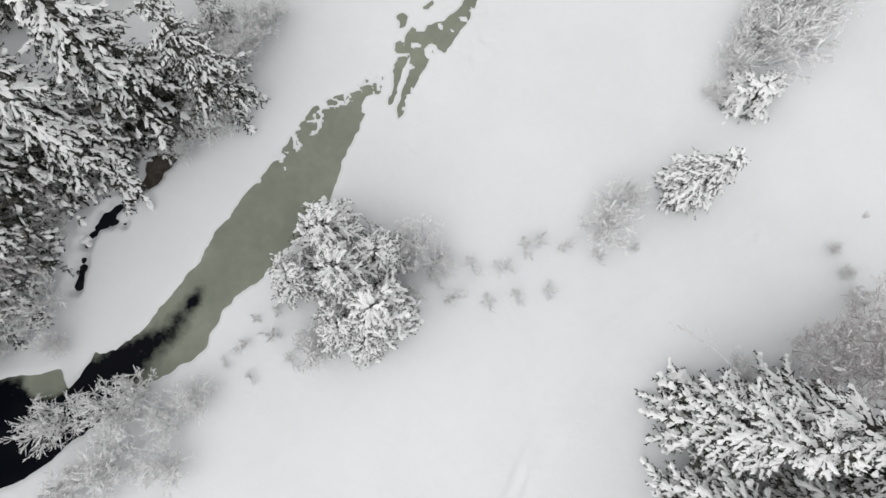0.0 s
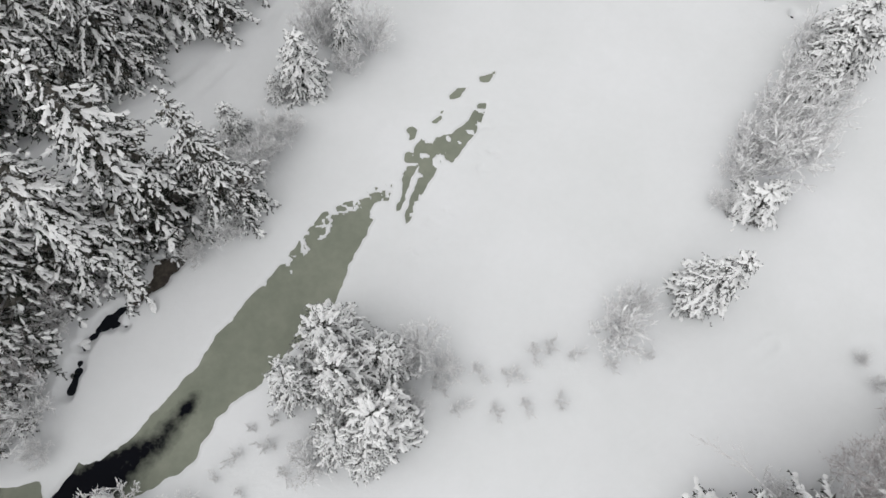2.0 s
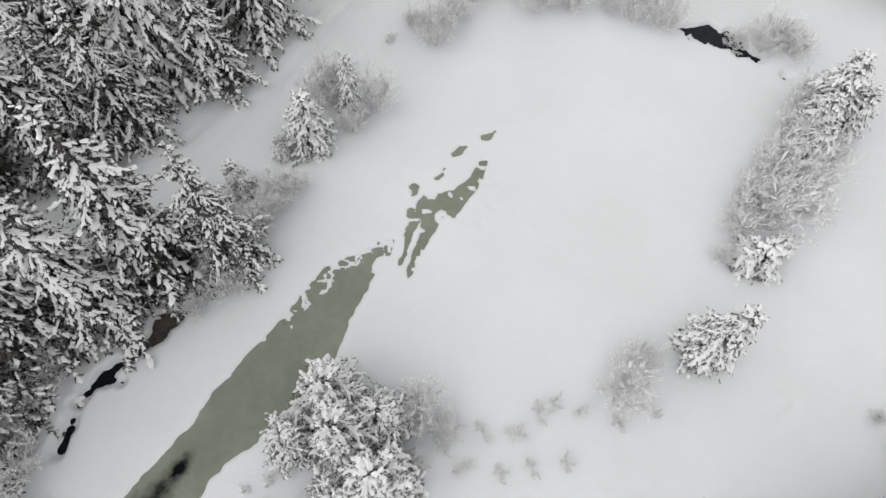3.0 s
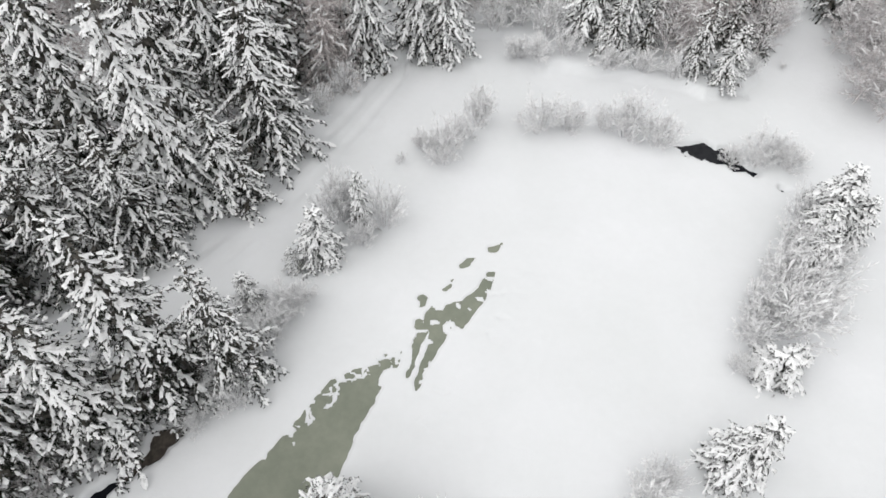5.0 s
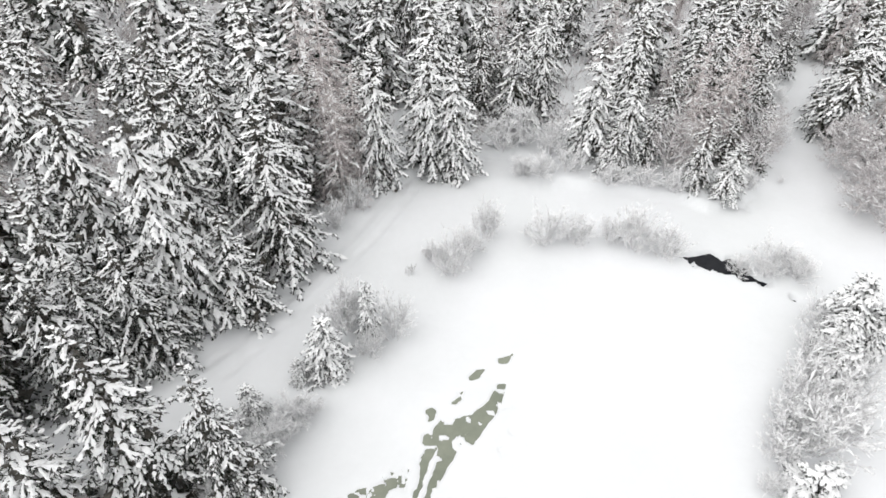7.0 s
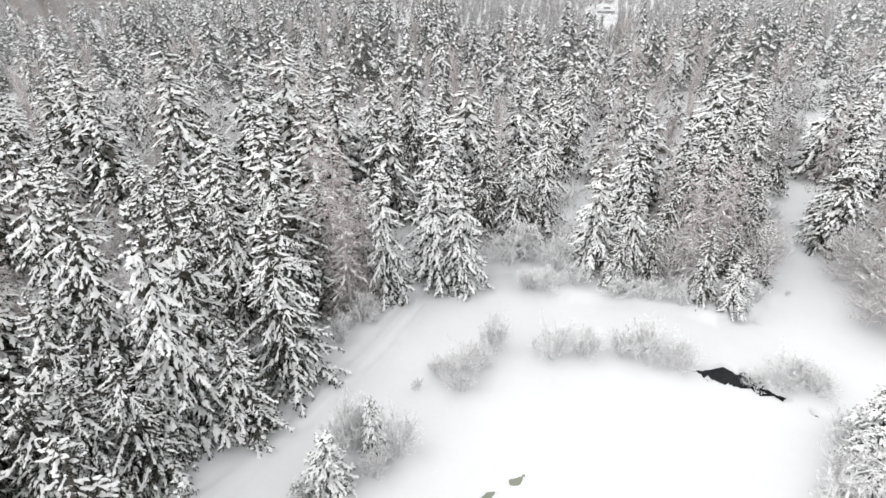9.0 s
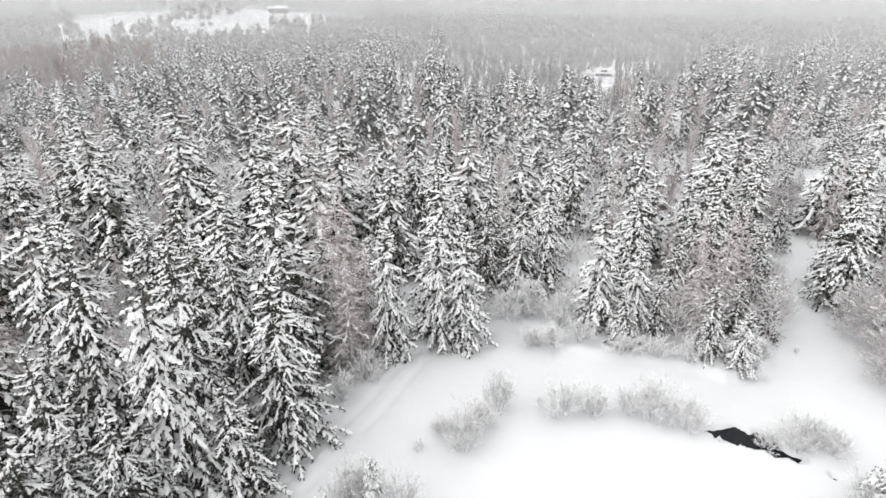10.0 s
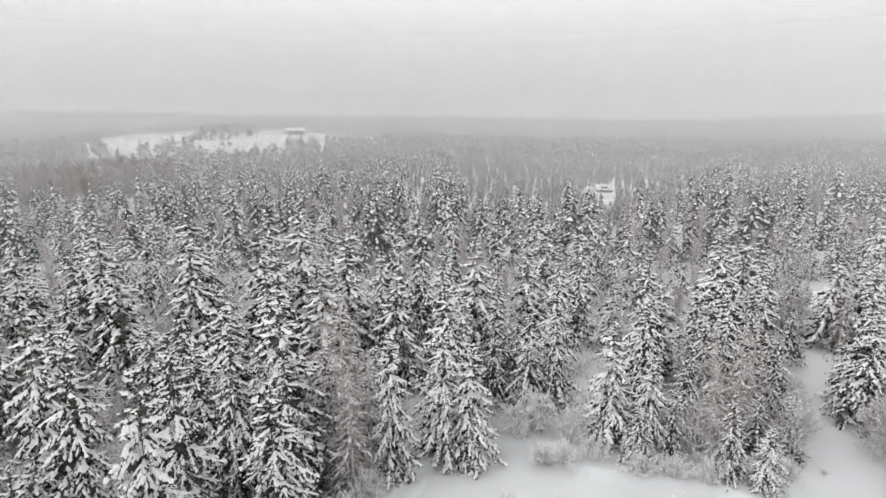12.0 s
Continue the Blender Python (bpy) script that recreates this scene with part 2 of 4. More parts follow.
LEDGE = [(-3.2, 46.0), (4.29, 49.98), (7.80, 50.52), (10.12, 46.25), (11.16, 44.10), (12.65, 45.02), (17.85, 44.10), (22.88, 43.03), (24.91, 41.30), (28.44, 42.32), (31.0, 44.0), (33.0, 50.0), (40.0, 66.0)]
TRACK = [(33.0, 24.0), (34.5, 36.0), (36.5, 43.0), (37.5, 49.0), (40.3, 54.0), (44.0, 63.0), (49.5, 74.0), (57.0, 86.0), (66.0, 98.0), (73.0, 108.0), (85.0, 128.0)]
SIDE_TRACK = [(-34.0, 13.5), (-26.0, 17.3), (-20.5, 20.6), (-15.0, 23.6), (-11.6, 28.0), (-8.4, 33.5), (-5.2, 39.5), (-2.6, 45.0), (-2.7, 60.0)]
SKI_TRACK = [(3.6, -13.5), (4.8, -8.8), (6.3, -5.9), (9.0, -2.0), (11.8, 1.0), (16.0, 3.6), (21.0, 6.4)]
ICE_LEVEL = -0.10


def turned_noise(x, y, size, seed):
    """Three octaves of smooth noise, each turned against the last."""
    total = 0.0
    for k, (angle, share) in enumerate(((0.5, 0.5), (1.3, 0.3), (2.2, 0.2))):
        c, s = math.cos(angle), math.sin(angle)
        total = total + share * value_noise(x * c - y * s, x * s + y * c, size / 1.9 ** k, seed + k)
    return total


def rough_edge(x, y):
    return 0.9 * (turned_noise(x, y, 0.75, 3) - 0.5) + 0.30 * (value_noise(x, y, 1.6, 14) - 0.5)


def far_hills(x, y):
    field = 19 * np.exp(-(((x + 250) / 170) ** 2)) * step(y, 430, 700)
    ridge = (16 + 12 * value_noise(x, y, 420, 12) + 12 * step(-x, -200, 500)) * step(y, 700, 1250)
    return np.maximum(field, ridge) + 4 * (value_noise(x, y, 90, 13) - 0.5) * step(y, 150, 400)


def ground_height(x, y):
    h = 0.16 * (value_noise(x, y, 6.0, 1) - 0.5) + 0.35 * (value_noise(x, y, 19.0, 2) - 0.5) + 0.05 * (value_noise(x, y, 1.6, 6) - 0.5)
    h += far_hills(x, y)
    # forest terrace behind the meadow
    near = line_distance(x, y, LEDGE)
    behind = inside_distance(x, y, LEDGE + [(120, 90), (120, 300), (-60, 300), (-40, 60)]) < 0
    h += np.where(behind, 0.75 * step(near, 0.0, 0.7), 0.0)
    # snowed-over track through the wood
    d = line_distance(x, y, TRACK)
    h -= 0.25 * (1 - step(d, 1.6, 3.0)) * step(y, 40, 50)
    ruts = np.minimum(np.abs(d - 0.8), 9)
    h -= 0.03 * (1 - step(ruts, 0.1, 0.5))
    d = line_distance(x, y, SIDE_TRACK)
    h -= (0.11 * (1 - step(np.abs(d - 0.85), 0.1, 0.5)) + 0.14 * (1 - step(d, 1.2, 3.0))) * (0.3 + value_noise(x, y, 2.5, 41)) + 0.10 * (value_noise(x, y, 0.9, 43) - 0.5) * (1 - step(d, 0.8, 3.0))
    # an old half-filled ski track
    d = line_distance(x, y, SKI_TRACK)
    h -= 0.13 * (1 - step(np.abs(d - 0.45), 0.1, 0.45)) * (0.3 + value_noise(x, y, 1.8, 42))
    # open water and slush
    wet = (x > -28) & (x < 32) & (y > -12) & (y < 46)
    if wet.any():
        px, py = x[wet], y[wet]
        e = rough_edge(px, py)
        speck = step(py, 9.5, 13.5) * step(py - 1.25 * px, 17.4, 19.4)
        lump = turned_noise(px, py, 0.62, 21)
        river = inside_distance(px, py, RIVER)
        s = river + 0.6 * e + speck * step(river, -2.6, -0.2) * (1 - step(river, 0.0, 0.2)) * np.clip(lump - 0.60 + 0.12 * step(river, -1.6, -0.2), 0, 1) * 14
        s = np.minimum(s, inside_distance(px, py, STREAK) - 0.07 + 0.45 * e + 8.0 * np.clip(lump - 0.60, 0, 1))
        for fleck in FLECKS:
            s = np.minimum(s, inside_distance(px, py, fleck) - 0.04 + 0.8 * e)
        hh = h[wet] * step(s, 0.3, 3.5)
        hh = np.where(s < 1.0, hh + 0.9 * np.clip(s - 0.11, -0.5, 0.0), hh)
        deep = np.minimum(inside_distance(px, py, HOLE_LEFT) - 0.22, inside_distance(px, py, HOLE_RIGHT) - 0.16 + 1.8 * np.clip(value_noise(px, py, 1.1, 24) - 0.55, -0.1, 1))
        deep = np.minimum(deep, inside_distance(px, py, HOLE_FIR) + 0.30) + 1.3 * e
        deep = np.minimum(deep, inside_distance(px, py, BANK_FOOT) + 0.0 + 1.8 * e)
        for cx, cy, r in HOLE_DOTS:
            deep = np.minimum(deep, np.hypot(px - cx, py - cy) - 0.30 - 1.1 * r + 0.5 * e)
        hh -= 1.4 * np.clip(0.12 - deep, 0, 0.75)
        h = h.copy()
        h[wet] = hh
    return h


def spread(bands, lo, hi, grow):
    mid_part = [p for a, b, fine in bands for p in np.arange(a, b, fine)]
    a, fine = bands[0][0], bands[0][2]
    left, right, s, p = [], [], fine, a
    while p > lo:
        s = min(s * grow, 140)
        p -= s
        left.append(p)
    s, p = bands[-1][2], mid_part[-1]
    while p < hi:
        s = min(s * grow, 90)
        p += s
        right.append(p)
    return np.array(left[::-1] + mid_part + right)


gx = spread([(-27, -19.4, 0.27), (-19.4, -15.2, 0.13), (-15.2, -13, 0.27), (-13, -6.5, 0.16), (-6.5, 6, 0.115), (6, 20, 0.5), (20, 30.5, 0.22)], -2600, 2600, 1.20)
gy = spread([(-9, 3, 0.27), (3, 12, 0.16), (12, 25.6, 0.115), (25.6, 30, 0.5), (30, 37, 0.22), (37, 51, 0.42)], -2000, 3200, 1.13)
GX, GY = np.meshgrid(gx, gy)
GZ = ground_height(GX.ravel(), GY.ravel())
nx, ny = len(gx), len(gy)
idx = np.arange(nx * ny).reshape(ny, nx)
quads = np.stack([idx[:-1, :-1], idx[:-1, 1:], idx[1:, 1:], idx[1:, :-1]], -1).reshape(-1, 4)
ground = new("ground", mesh_of("ground", np.stack([GX.ravel(), GY.ravel(), GZ], 1), quads, [SNOW], smooth=True))
tagged(ground, "deep untouched white snow over meadow and frozen pond", "snow", kind="structure")


def ice_sheet():
    xs, ys = np.arange(-28, 7, 0.25), np.arange(-10, 27, 0.25)
    X, Y = np.meshgrid(xs, ys)
    i = np.arange(X.size).reshape(X.shape)
    f = np.stack([i[:-1, :-1], i[:-1, 1:], i[1:, 1:], i[1:, :-1]], -1).reshape(-1, 4)
    near = np.minimum(inside_distance(X, Y, RIVER), inside_distance(X, Y, STREAK))
    for fleck in FLECKS:
        near = np.minimum(near, inside_distance(X, Y, fleck))
    f = f[near.ravel()[f[:, 0]] < 0.9]
    me = mesh_of("river_ice", np.stack([X.ravel(), Y.ravel(), np.full(X.size, ICE_LEVEL)], 1), f, [ICE], smooth=True)
    x, y = X.ravel(), Y.ravel()
    best = np.full(x.shape, 9.0)
    for (ax, ay, ar), (bx, by, br) in zip(CLEAR_ICE[:-1], CLEAR_ICE[1:]):
        ex, ey = bx - ax, by - ay
        s = np.clip(((x - ax) * ex + (y - ay) * ey) / (ex * ex + ey * ey), 0, 1)
        best = np.minimum(best, np.hypot(x - ax - s * ex, y - ay - s * ey) - (ar + s * (br - ar)))
    clear = (1 - step(best, -1.0, 0.40)) * (0.90 + 0.10 * step(-x, 14.0, 16.5)) + 0.35 * (1 - step(np.hypot(x + 12.3, y - 3.75), 0.1, 0.6))
    clear *= step(np.hypot((x + 19.9) * 0.8, y + 0.25), 0.75, 1.2)
    att = me.attributes.new("clearness", "FLOAT", "POINT")
    att.data.foreach_set("value", clear.astype(np.float32))
    return me


tagged(new("river_ice", ice_sheet()), "grey-green slush ice with dark clear water on a narrow river", "river ice", kind="structure")


def pool(x0, y0, x1, y1, z, mat):
    v = [(x0, y0, z), (x1, y0, z), (x1, y1, z), (x0, y1, z)]
    return mesh_of("stream_water", v, [(0, 1, 2, 3)], [mat])


for x0, y0, x1, y1 in ((-19.6, 4.0, -16.45, 10.2), (-16.45, 7.5, -14.8, 8.98), (20.5, 29.8, 29.2, 37.2), (25, 41.2, 30.2, 44.4)):
    tagged(new("stream_water", pool(x0, y0, x1, y1, -0.52, WATER)), "dark open stream water in a gap in the snow", "water", kind="structure")


tagged(new("bank", pool(-16.4, 9.0, -12.2, 14.4, -0.46, BANK_BROWN)), "dark brown strip at the foot of the wooded bank", "bank", kind="structure")


def height_at(x, y):
    return float(ground_height(np.array([float(x)]), np.array([float(y)]))[0])


# ------------------------------------------------------------ snowy conifers
def boughs(rng, H, R, whorls, each, low, gap):
    """Axes of the sprays of one conifer: arrays of start, direction, length, width and chance of holding snow."""
    P, D, Ln, Wd, hold = [], [], [], [], []

    def spray(p, d, ln, wd, chance):
        P.append(p), D.append(d), Ln.append(ln), Wd.append(wd), hold.append(chance)

    up = np.array([0, 0, 1.0])
    for level in range(whorls):
        u = (level + 0.5 + rng.uniform(-0.2, 0.2)) / whorls
        base = low + (0.985 - low) * (1 - (1 - u) ** 1.15)
        start = rng.uniform(0, 6.28)
        full = rng.uniform(0.85, 1.08)
        count = max(4, int(round(each * (0.65 + 0.5 * (1 - base)))))
        for k in range(count):
            f = min(base + rng.uniform(-0.35, 0.35) / whorls, 0.99)
            z = f * H
            reach = R * full * (1 - f) ** 1.08 * rng.uniform(0.68, 1.12) + 0.12
            az = start + (k + rng.uniform(-0.3, 0.3)) * 6.283 / count
            out = np.array([math.cos(az), math.sin(az), 0])
            side = np.array([-out[1], out[0], 0])
            rise, sag = -0.02 + 0.75 * f ** 2 + rng.uniform(-0.12, 0.12), 0.42 + rng.uniform(-0.15, 0.25)
            at = lambda s: up * z + out * reach * s + up * (reach * (rise * s - sag * s * s))
            cuts = np.linspace(0.06, 1.0, (5 if reach > 2.2 else 4 if reach > 1.0 else 3) if gap < 0.6 else (4 if reach > 2 else 3))
            for a, b in zip(cuts[:-1], cuts[1:]):
                p, q = at(a), at(b)
                ln = np.linalg.norm(q - p)
                spray(p, q - p, ln * 1.15, (0.13 + 0.05 * reach) * rng.uniform(0.6, 1.3) * (1.0 if gap < 0.6 else 1.35) * (1.15 - 0.35 * b), 1.0)
            for sign in (-1, 1):
                s = 0.18 + rng.uniform(0, 0.6) * gap / reach
                while s < 0.97:
                    p = at(s)
                    fall = rng.uniform(0.1, 1.05)
                    d = out * rng.uniform(0.55, 1.0) + side * sign * rng.uniform(0.35, 0.85) - up * fall
                    ln = (0.24 + 0.24 * reach) * (1.15 - 0.6 * s) * rng.uniform(0.6, 1.35) * (1.0 if gap < 0.6 else 1.2)
                    spray(p, d, ln, (0.08 + 0.12 * ln) * rng.uniform(0.75, 1.25), 0.9 if fall < 0.4 else 0.5 if fall < 0.65 else 0.06)
                    s += gap / reach * rng.uniform(0.7, 1.3)
    return np.array(P), unit(np.array(D)), np.array(Ln), np.array(Wd), np.array(hold)


def snow_pads(pile, rng, P, D, Ln, Wd, keep=0.85, plump=1.0, simple=False):
    """Lumpy loads of snow along the tops of the boughs."""
    chosen = rng.rand(len(P)) < keep
    P, D, Ln, Wd = P[chosen], D[chosen], Ln[chosen], Wd[chosen]
    n = len(P)
    up = np.array([0, 0, 1.0])
    side = unit(np.cross(D, up))
    top = unit(np.cross(side, D) + 0.8 * up)
    if simple:
        c = P + D * (Ln * 0.5)[:, None] + up * 0.02
        ww, tt = (Wd * 0.85 * rng.uniform(0.6, 1.3, n) * plump)[:, None], (Wd * rng.uniform(0.6, 1.2, n) * plump)[:, None]
        v = np.stack([P, c - side * ww - top * tt * 0.3, c + top * tt, c + side * ww - top * tt * 0.3, P + D * Ln[:, None]], 1)
        f = [(0, 2, 1), (0, 3, 2), (1, 2, 4), (2, 3, 4)]
        pile.add(v.reshape(-1, 3), (np.array(f)[None] + 5 * np.arange(n)[:, None, None]).reshape(-1, 3))
        return
    rows = []
    for s, w, t in ((0.16, 0.72, 0.80), (0.76, 0.84, 0.90)):
        c = P + D * (Ln * (s + rng.uniform(-0.1, 0.1, n)))[:, None] + up * 0.02
        ww = (Wd * w * rng.uniform(0.55, 1.25, n) * plump)[:, None]
        tt = (Wd * t * rng.uniform(0.5, 1.2, n) * plump)[:, None]
        j = side * ww * rng.uniform(-0.45, 0.45, (n, 1))
        rows.append(np.stack([c - side * ww + j - top * tt * 0.35, c + j + top * tt, c + side * ww + j - top * tt * 0.35], 1))
    root = P - D * (Ln * 0.08)[:, None]
    tip = P + D * (Ln * rng.uniform(0.92, 1.04, n))[:, None] - up * (0.25 * Wd)[:, None]
    v = np.concatenate([root[:, None], *rows, tip[:, None]], 1)
    v = v + rng.normal(size=v.shape) * (0.16 * Wd)[:, None, None]
    f = [(0, 2, 1), (0, 3, 2), (1, 2, 5), (1, 5, 4), (2, 3, 6), (2, 6, 5), (4, 5, 7), (5, 6, 7)]
    pile.add(v.reshape(-1, 3), (np.array(f)[None] + 8 * np.arange(n)[:, None, None]).reshape(-1, 3))


def rod(pile, a, b, ra, rb, sides=6, mat=0):
    a, b = np.array(a, float), np.array(b, float)
    d = unit(b - a)
    u = unit(np.cross(d, [0.31, 0.77, 0.55]))
    w = np.cross(d, u)
    t = np.arange(sides) * 2 * np.pi / sides
    ring = np.cos(t)[:, None] * u + np.sin(t)[:, None] * w
    v = np.concatenate([a + ring * ra, b + ring * rb])
    f = []
    for k in range(sides):
        q = (k + 1) % sides
        f += [(k, q, sides + q), (k, sides + q, sides + k)]
    pile.add(v, f, mat)


def snow_sheet(white, rng, axis, reach, spacing, plump, bare, gaps, shoulders):
    """One connected cushion of snow along a bough, with a raised back and blunt drooping fingers at both edges."""
    up = np.array([0, 0, 1.0])
    count = 2 * max(1, int(reach * 0.85 / spacing)) + 1
    s = np.linspace(rng.uniform(0.06, 0.30), rng.uniform(0.95, 1.0), count)
    p, d = axis(s), unit(axis(s + 0.02) - axis(s))
    side = unit(np.cross(d, up))
    tip = np.arange(count) % 2 == 1
    wide = (0.115 + 0.070 * reach) * np.minimum(1, 3 * s + 0.25) * (1.15 - 0.72 * s) * plump
    back = p + up * (0.03 + 0.30 * wide * rng.uniform(0.5, 1.4, count))[:, None] + side * (wide * rng.uniform(-0.3, 0.3, count))[:, None]
    edges = []
    for sign in (-1, 1):
        w = wide * np.where(tip, rng.uniform(0.65, 1.35, count), rng.uniform(0.30, 0.75, count))
        w = np.where(rng.rand(count) < bare, w * 0.25, w)[:, None]
        edges.append(p + side * sign * w + d * w * np.where(tip, rng.uniform(0.1, 0.8, count), 0.1)[:, None] - up * w * np.where(tip, rng.uniform(0.15, 0.85, count), 0.35)[:, None])
    rows = [edges[0], back, edges[1]]
    if shoulders:
        lift = up * (0.10 * wide)[:, None]
        rows = [edges[0], edges[0] * 0.5 + back * 0.5 + lift * rng.uniform(0.4, 1.6, (count, 1)), back, edges[1] * 0.5 + back * 0.5 + lift * rng.uniform(0.4, 1.6, (count, 1)), edges[1]]
    m = len(rows)
    v = np.concatenate([np.stack(rows, 1).reshape(-1, 3), (p[-1] + d[-1] * wide[-1] * 0.8 - up * wide[-1] * 0.4)[None]])
    i = (np.arange(count - 1)[:, None] * m + np.arange(m - 1)).ravel()
    whole = np.repeat(rng.rand(count - 1) > gaps, m - 1)
    i = i[whole | (np.repeat(np.arange(count - 1), m - 1) == count - 2)]
    faces = np.concatenate([np.stack([i, i + 1, i + m + 1], 1), np.stack([i, i + m + 1, i + m], 1)])
    e = (count - 1) * m + np.arange(m - 1)
    white.add(v, np.concatenate([faces, np.stack([e, e + 1, np.full(m - 1, count * m)], 1)]))


def fronds(rng, H, R, whorls, each, low, detail, droop=0.3, plump=1.0, bare=0.20, fine=1, grain=1.0, shape=0.80, wild=0.45):
    """Drooping boughs of a conifer: dark needled twigs below, fingered cushions of snow on top."""
    green, white, inner = Pile(), Pile(), Pile()
    up = np.array([0, 0, 1.0])
    fP, fD, fL, fW, nP, nD, nL, nW = [[] for _ in range(8)]
    gap = (0.80, 0.44, 0.30)[detail] * (0.4 + 0.6 * grain)

    def dress(axis, reach, f):
        """Snow and needles of one bough or side bough; the sheltered lower boughs hold less snow."""
        thin = bare * (1.6 - 1.2 * f)
        if rng.rand() > 0.7 * thin:
            snow_sheet(white, rng, axis, reach, (0.36, 0.23, 0.26)[detail] * grain ** 0.5, plump * (1.30, 1.05, 1.0)[detail], thin, 0.7 * thin, detail == 2)
        # lumps that sit on the sheet
        n = rng.poisson(reach * (0.5, 0.9, 1.6)[detail] * (1 - bare))
        if n:
            s = rng.uniform(0.25, 1.0, n)
            p, d = axis(s), unit(axis(s + 0.02) - axis(s))
            side = unit(np.cross(d, up))
            fP.append(p + side * rng.uniform(-0.10, 0.10, (n, 1)) * reach ** 0.5 + up * 0.05), fD.append(unit(d + side * rng.uniform(-0.7, 0.7, (n, 1))))
            fL.append((0.14 + 0.07 * reach) * rng.uniform(0.7, 1.7, n)), fW.append((0.055 + 0.020 * reach) * np.exp(rng.normal(0, 0.3, n)) * plump)
        n = max(1, int(reach * 0.88 / gap))
        for sign in (-1, 1):
            s = np.clip(0.10 + 0.9 * (np.arange(n) + rng.uniform(0.05, 0.95, n)) / n, 0, 0.98)
            p, d = axis(s), unit(axis(s + 0.02) - axis(s))
            side = unit(np.cross(d, up)) * sign
            dd = unit(d * rng.uniform(0.5, 1.1, (n, 1)) + side * rng.uniform(0.45, 0.95, (n, 1)) - up * rng.uniform(0.1, 0.85, (n, 1)))
            ln = (0.20 + 0.15 * reach) * (1.25 - 0.70 * s) * np.minimum(1, s * 3 + 0.3) * rng.uniform(0.55, 1.35, n) * (1.35, 1.1, 1.0)[detail]
            nP.append(p), nD.append(dd), nL.append(ln), nW.append((0.09 + 0.10 * ln) * grain)

    for level in range(whorls):
        u = (level + 0.5 + rng.uniform(-0.3, 0.3)) / whorls
        base = low + (0.985 - low) * (1 - (1 - u) ** 1.25)
        start, full = rng.uniform(0, 6.28), rng.uniform(0.82, 1.08)
        count = max(4, int(round(each * (0.60 + 0.60 * (1 - base)))))
        for k in range(count):
            f = min(base + rng.uniform(-0.5, 0.5) / whorls, 0.985)
            reach = R * full * (1 - f) ** shape * rng.uniform(0.72, 1.08) * (0.78 + 0.22 * min(1, f / 0.14)) + 0.10
            az = start + (k + rng.uniform(-0.9, 0.9) * wild) * 6.283 / count
            rise, sag = -droop + 1.1 * f ** 3 + rng.uniform(-0.2, 0.2), rng.uniform(0.05, 0.45)
            bend = rng.uniform(-wild, wild)

            def at(s):
                s = np.asarray(s, float)[..., None]
                a = az + bend * s
                o = np.concatenate([np.cos(a), np.sin(a), np.zeros_like(a)], -1)
                return up * f * H + o * reach * s + up * reach * (rise * s - sag * s * s + 0.12 * s ** 4)

            dress(at, reach, f)
            # side boughs that fork off the long ones
            if detail and reach > 1.5 - 0.7 * (wild > 0.8):
                for sign in (-1, 1):
                    for fork in ((rng.uniform(0.25, 0.55),) if detail == 1 else (rng.uniform(0.2, 0.42), rng.uniform(0.5, 0.7))):
                        root, d = at(fork), unit(at(fork + 0.02) - at(fork))
                        way = unit(d + unit(np.cross(d, up)) * sign * rng.uniform(0.5, 0.95) - up * rng.uniform(0.0, 0.35))
                        long = reach * (1.05 - fork) * rng.uniform(0.45, 0.75)
                        dress(lambda s, root=root, way=way, long=long: root + way * (np.asarray(s, float) * long)[..., None] - up * (0.28 * long * np.asarray(s, float) ** 2)[..., None], long, f)
            # bare inner twigs as broad triangles, to fill the crown with dark shade
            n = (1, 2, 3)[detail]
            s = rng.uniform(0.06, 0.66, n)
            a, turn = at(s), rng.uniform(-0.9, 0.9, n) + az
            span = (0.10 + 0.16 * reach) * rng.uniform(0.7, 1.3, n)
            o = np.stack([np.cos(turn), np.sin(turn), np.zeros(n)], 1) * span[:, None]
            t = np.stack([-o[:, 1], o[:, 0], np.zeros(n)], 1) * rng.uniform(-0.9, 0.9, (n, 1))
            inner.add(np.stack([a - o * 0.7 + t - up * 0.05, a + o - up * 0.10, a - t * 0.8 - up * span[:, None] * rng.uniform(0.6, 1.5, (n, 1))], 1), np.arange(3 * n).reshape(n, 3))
    P, D, Ln, Wd = np.concatenate(nP), np.concatenate(nD), np.concatenate(nL), np.concatenate(nW)
    n = len(P)
    side = unit(np.cross(D, up))
    for k in range((1, 1, 2)[detail]):
        for sign in (-1, 1):
            s = ((k + rng.uniform(0.1, 1.0, n)) / (1, 1, 2)[detail])[:, None]
            a = P + D * Ln[:, None] * s
            w = (Wd * rng.uniform(0.8, 1.9, n) * (1.0, 0.9, 0.66)[detail])[:, None]
            tip = a + side * sign * w + D * w * rng.uniform(0.4, 1.3, (n, 1)) - up * w * rng.uniform(0.0, 1.0, (n, 1))
            half = D * (Ln[:, None] * (0.4, 0.25, 0.13)[detail] + 0.018)
            green.add(np.stack([a - half, a + half, tip], 1), np.arange(3 * n).reshape(n, 3))
    a, end = P + D * Ln[:, None] * 0.3, P + D * (Ln * rng.uniform(0.95, 1.12, n))[:, None] - up * 0.06
    green.add(np.stack([a - side * Wd[:, None] * 0.35, a + side * Wd[:, None] * 0.35, end], 1), np.arange(3 * n).reshape(n, 3))
    lobes(white, rng, np.concatenate(fP), np.concatenate(fD), np.concatenate(fL), np.concatenate(fW), 2 if detail == 2 else fine)
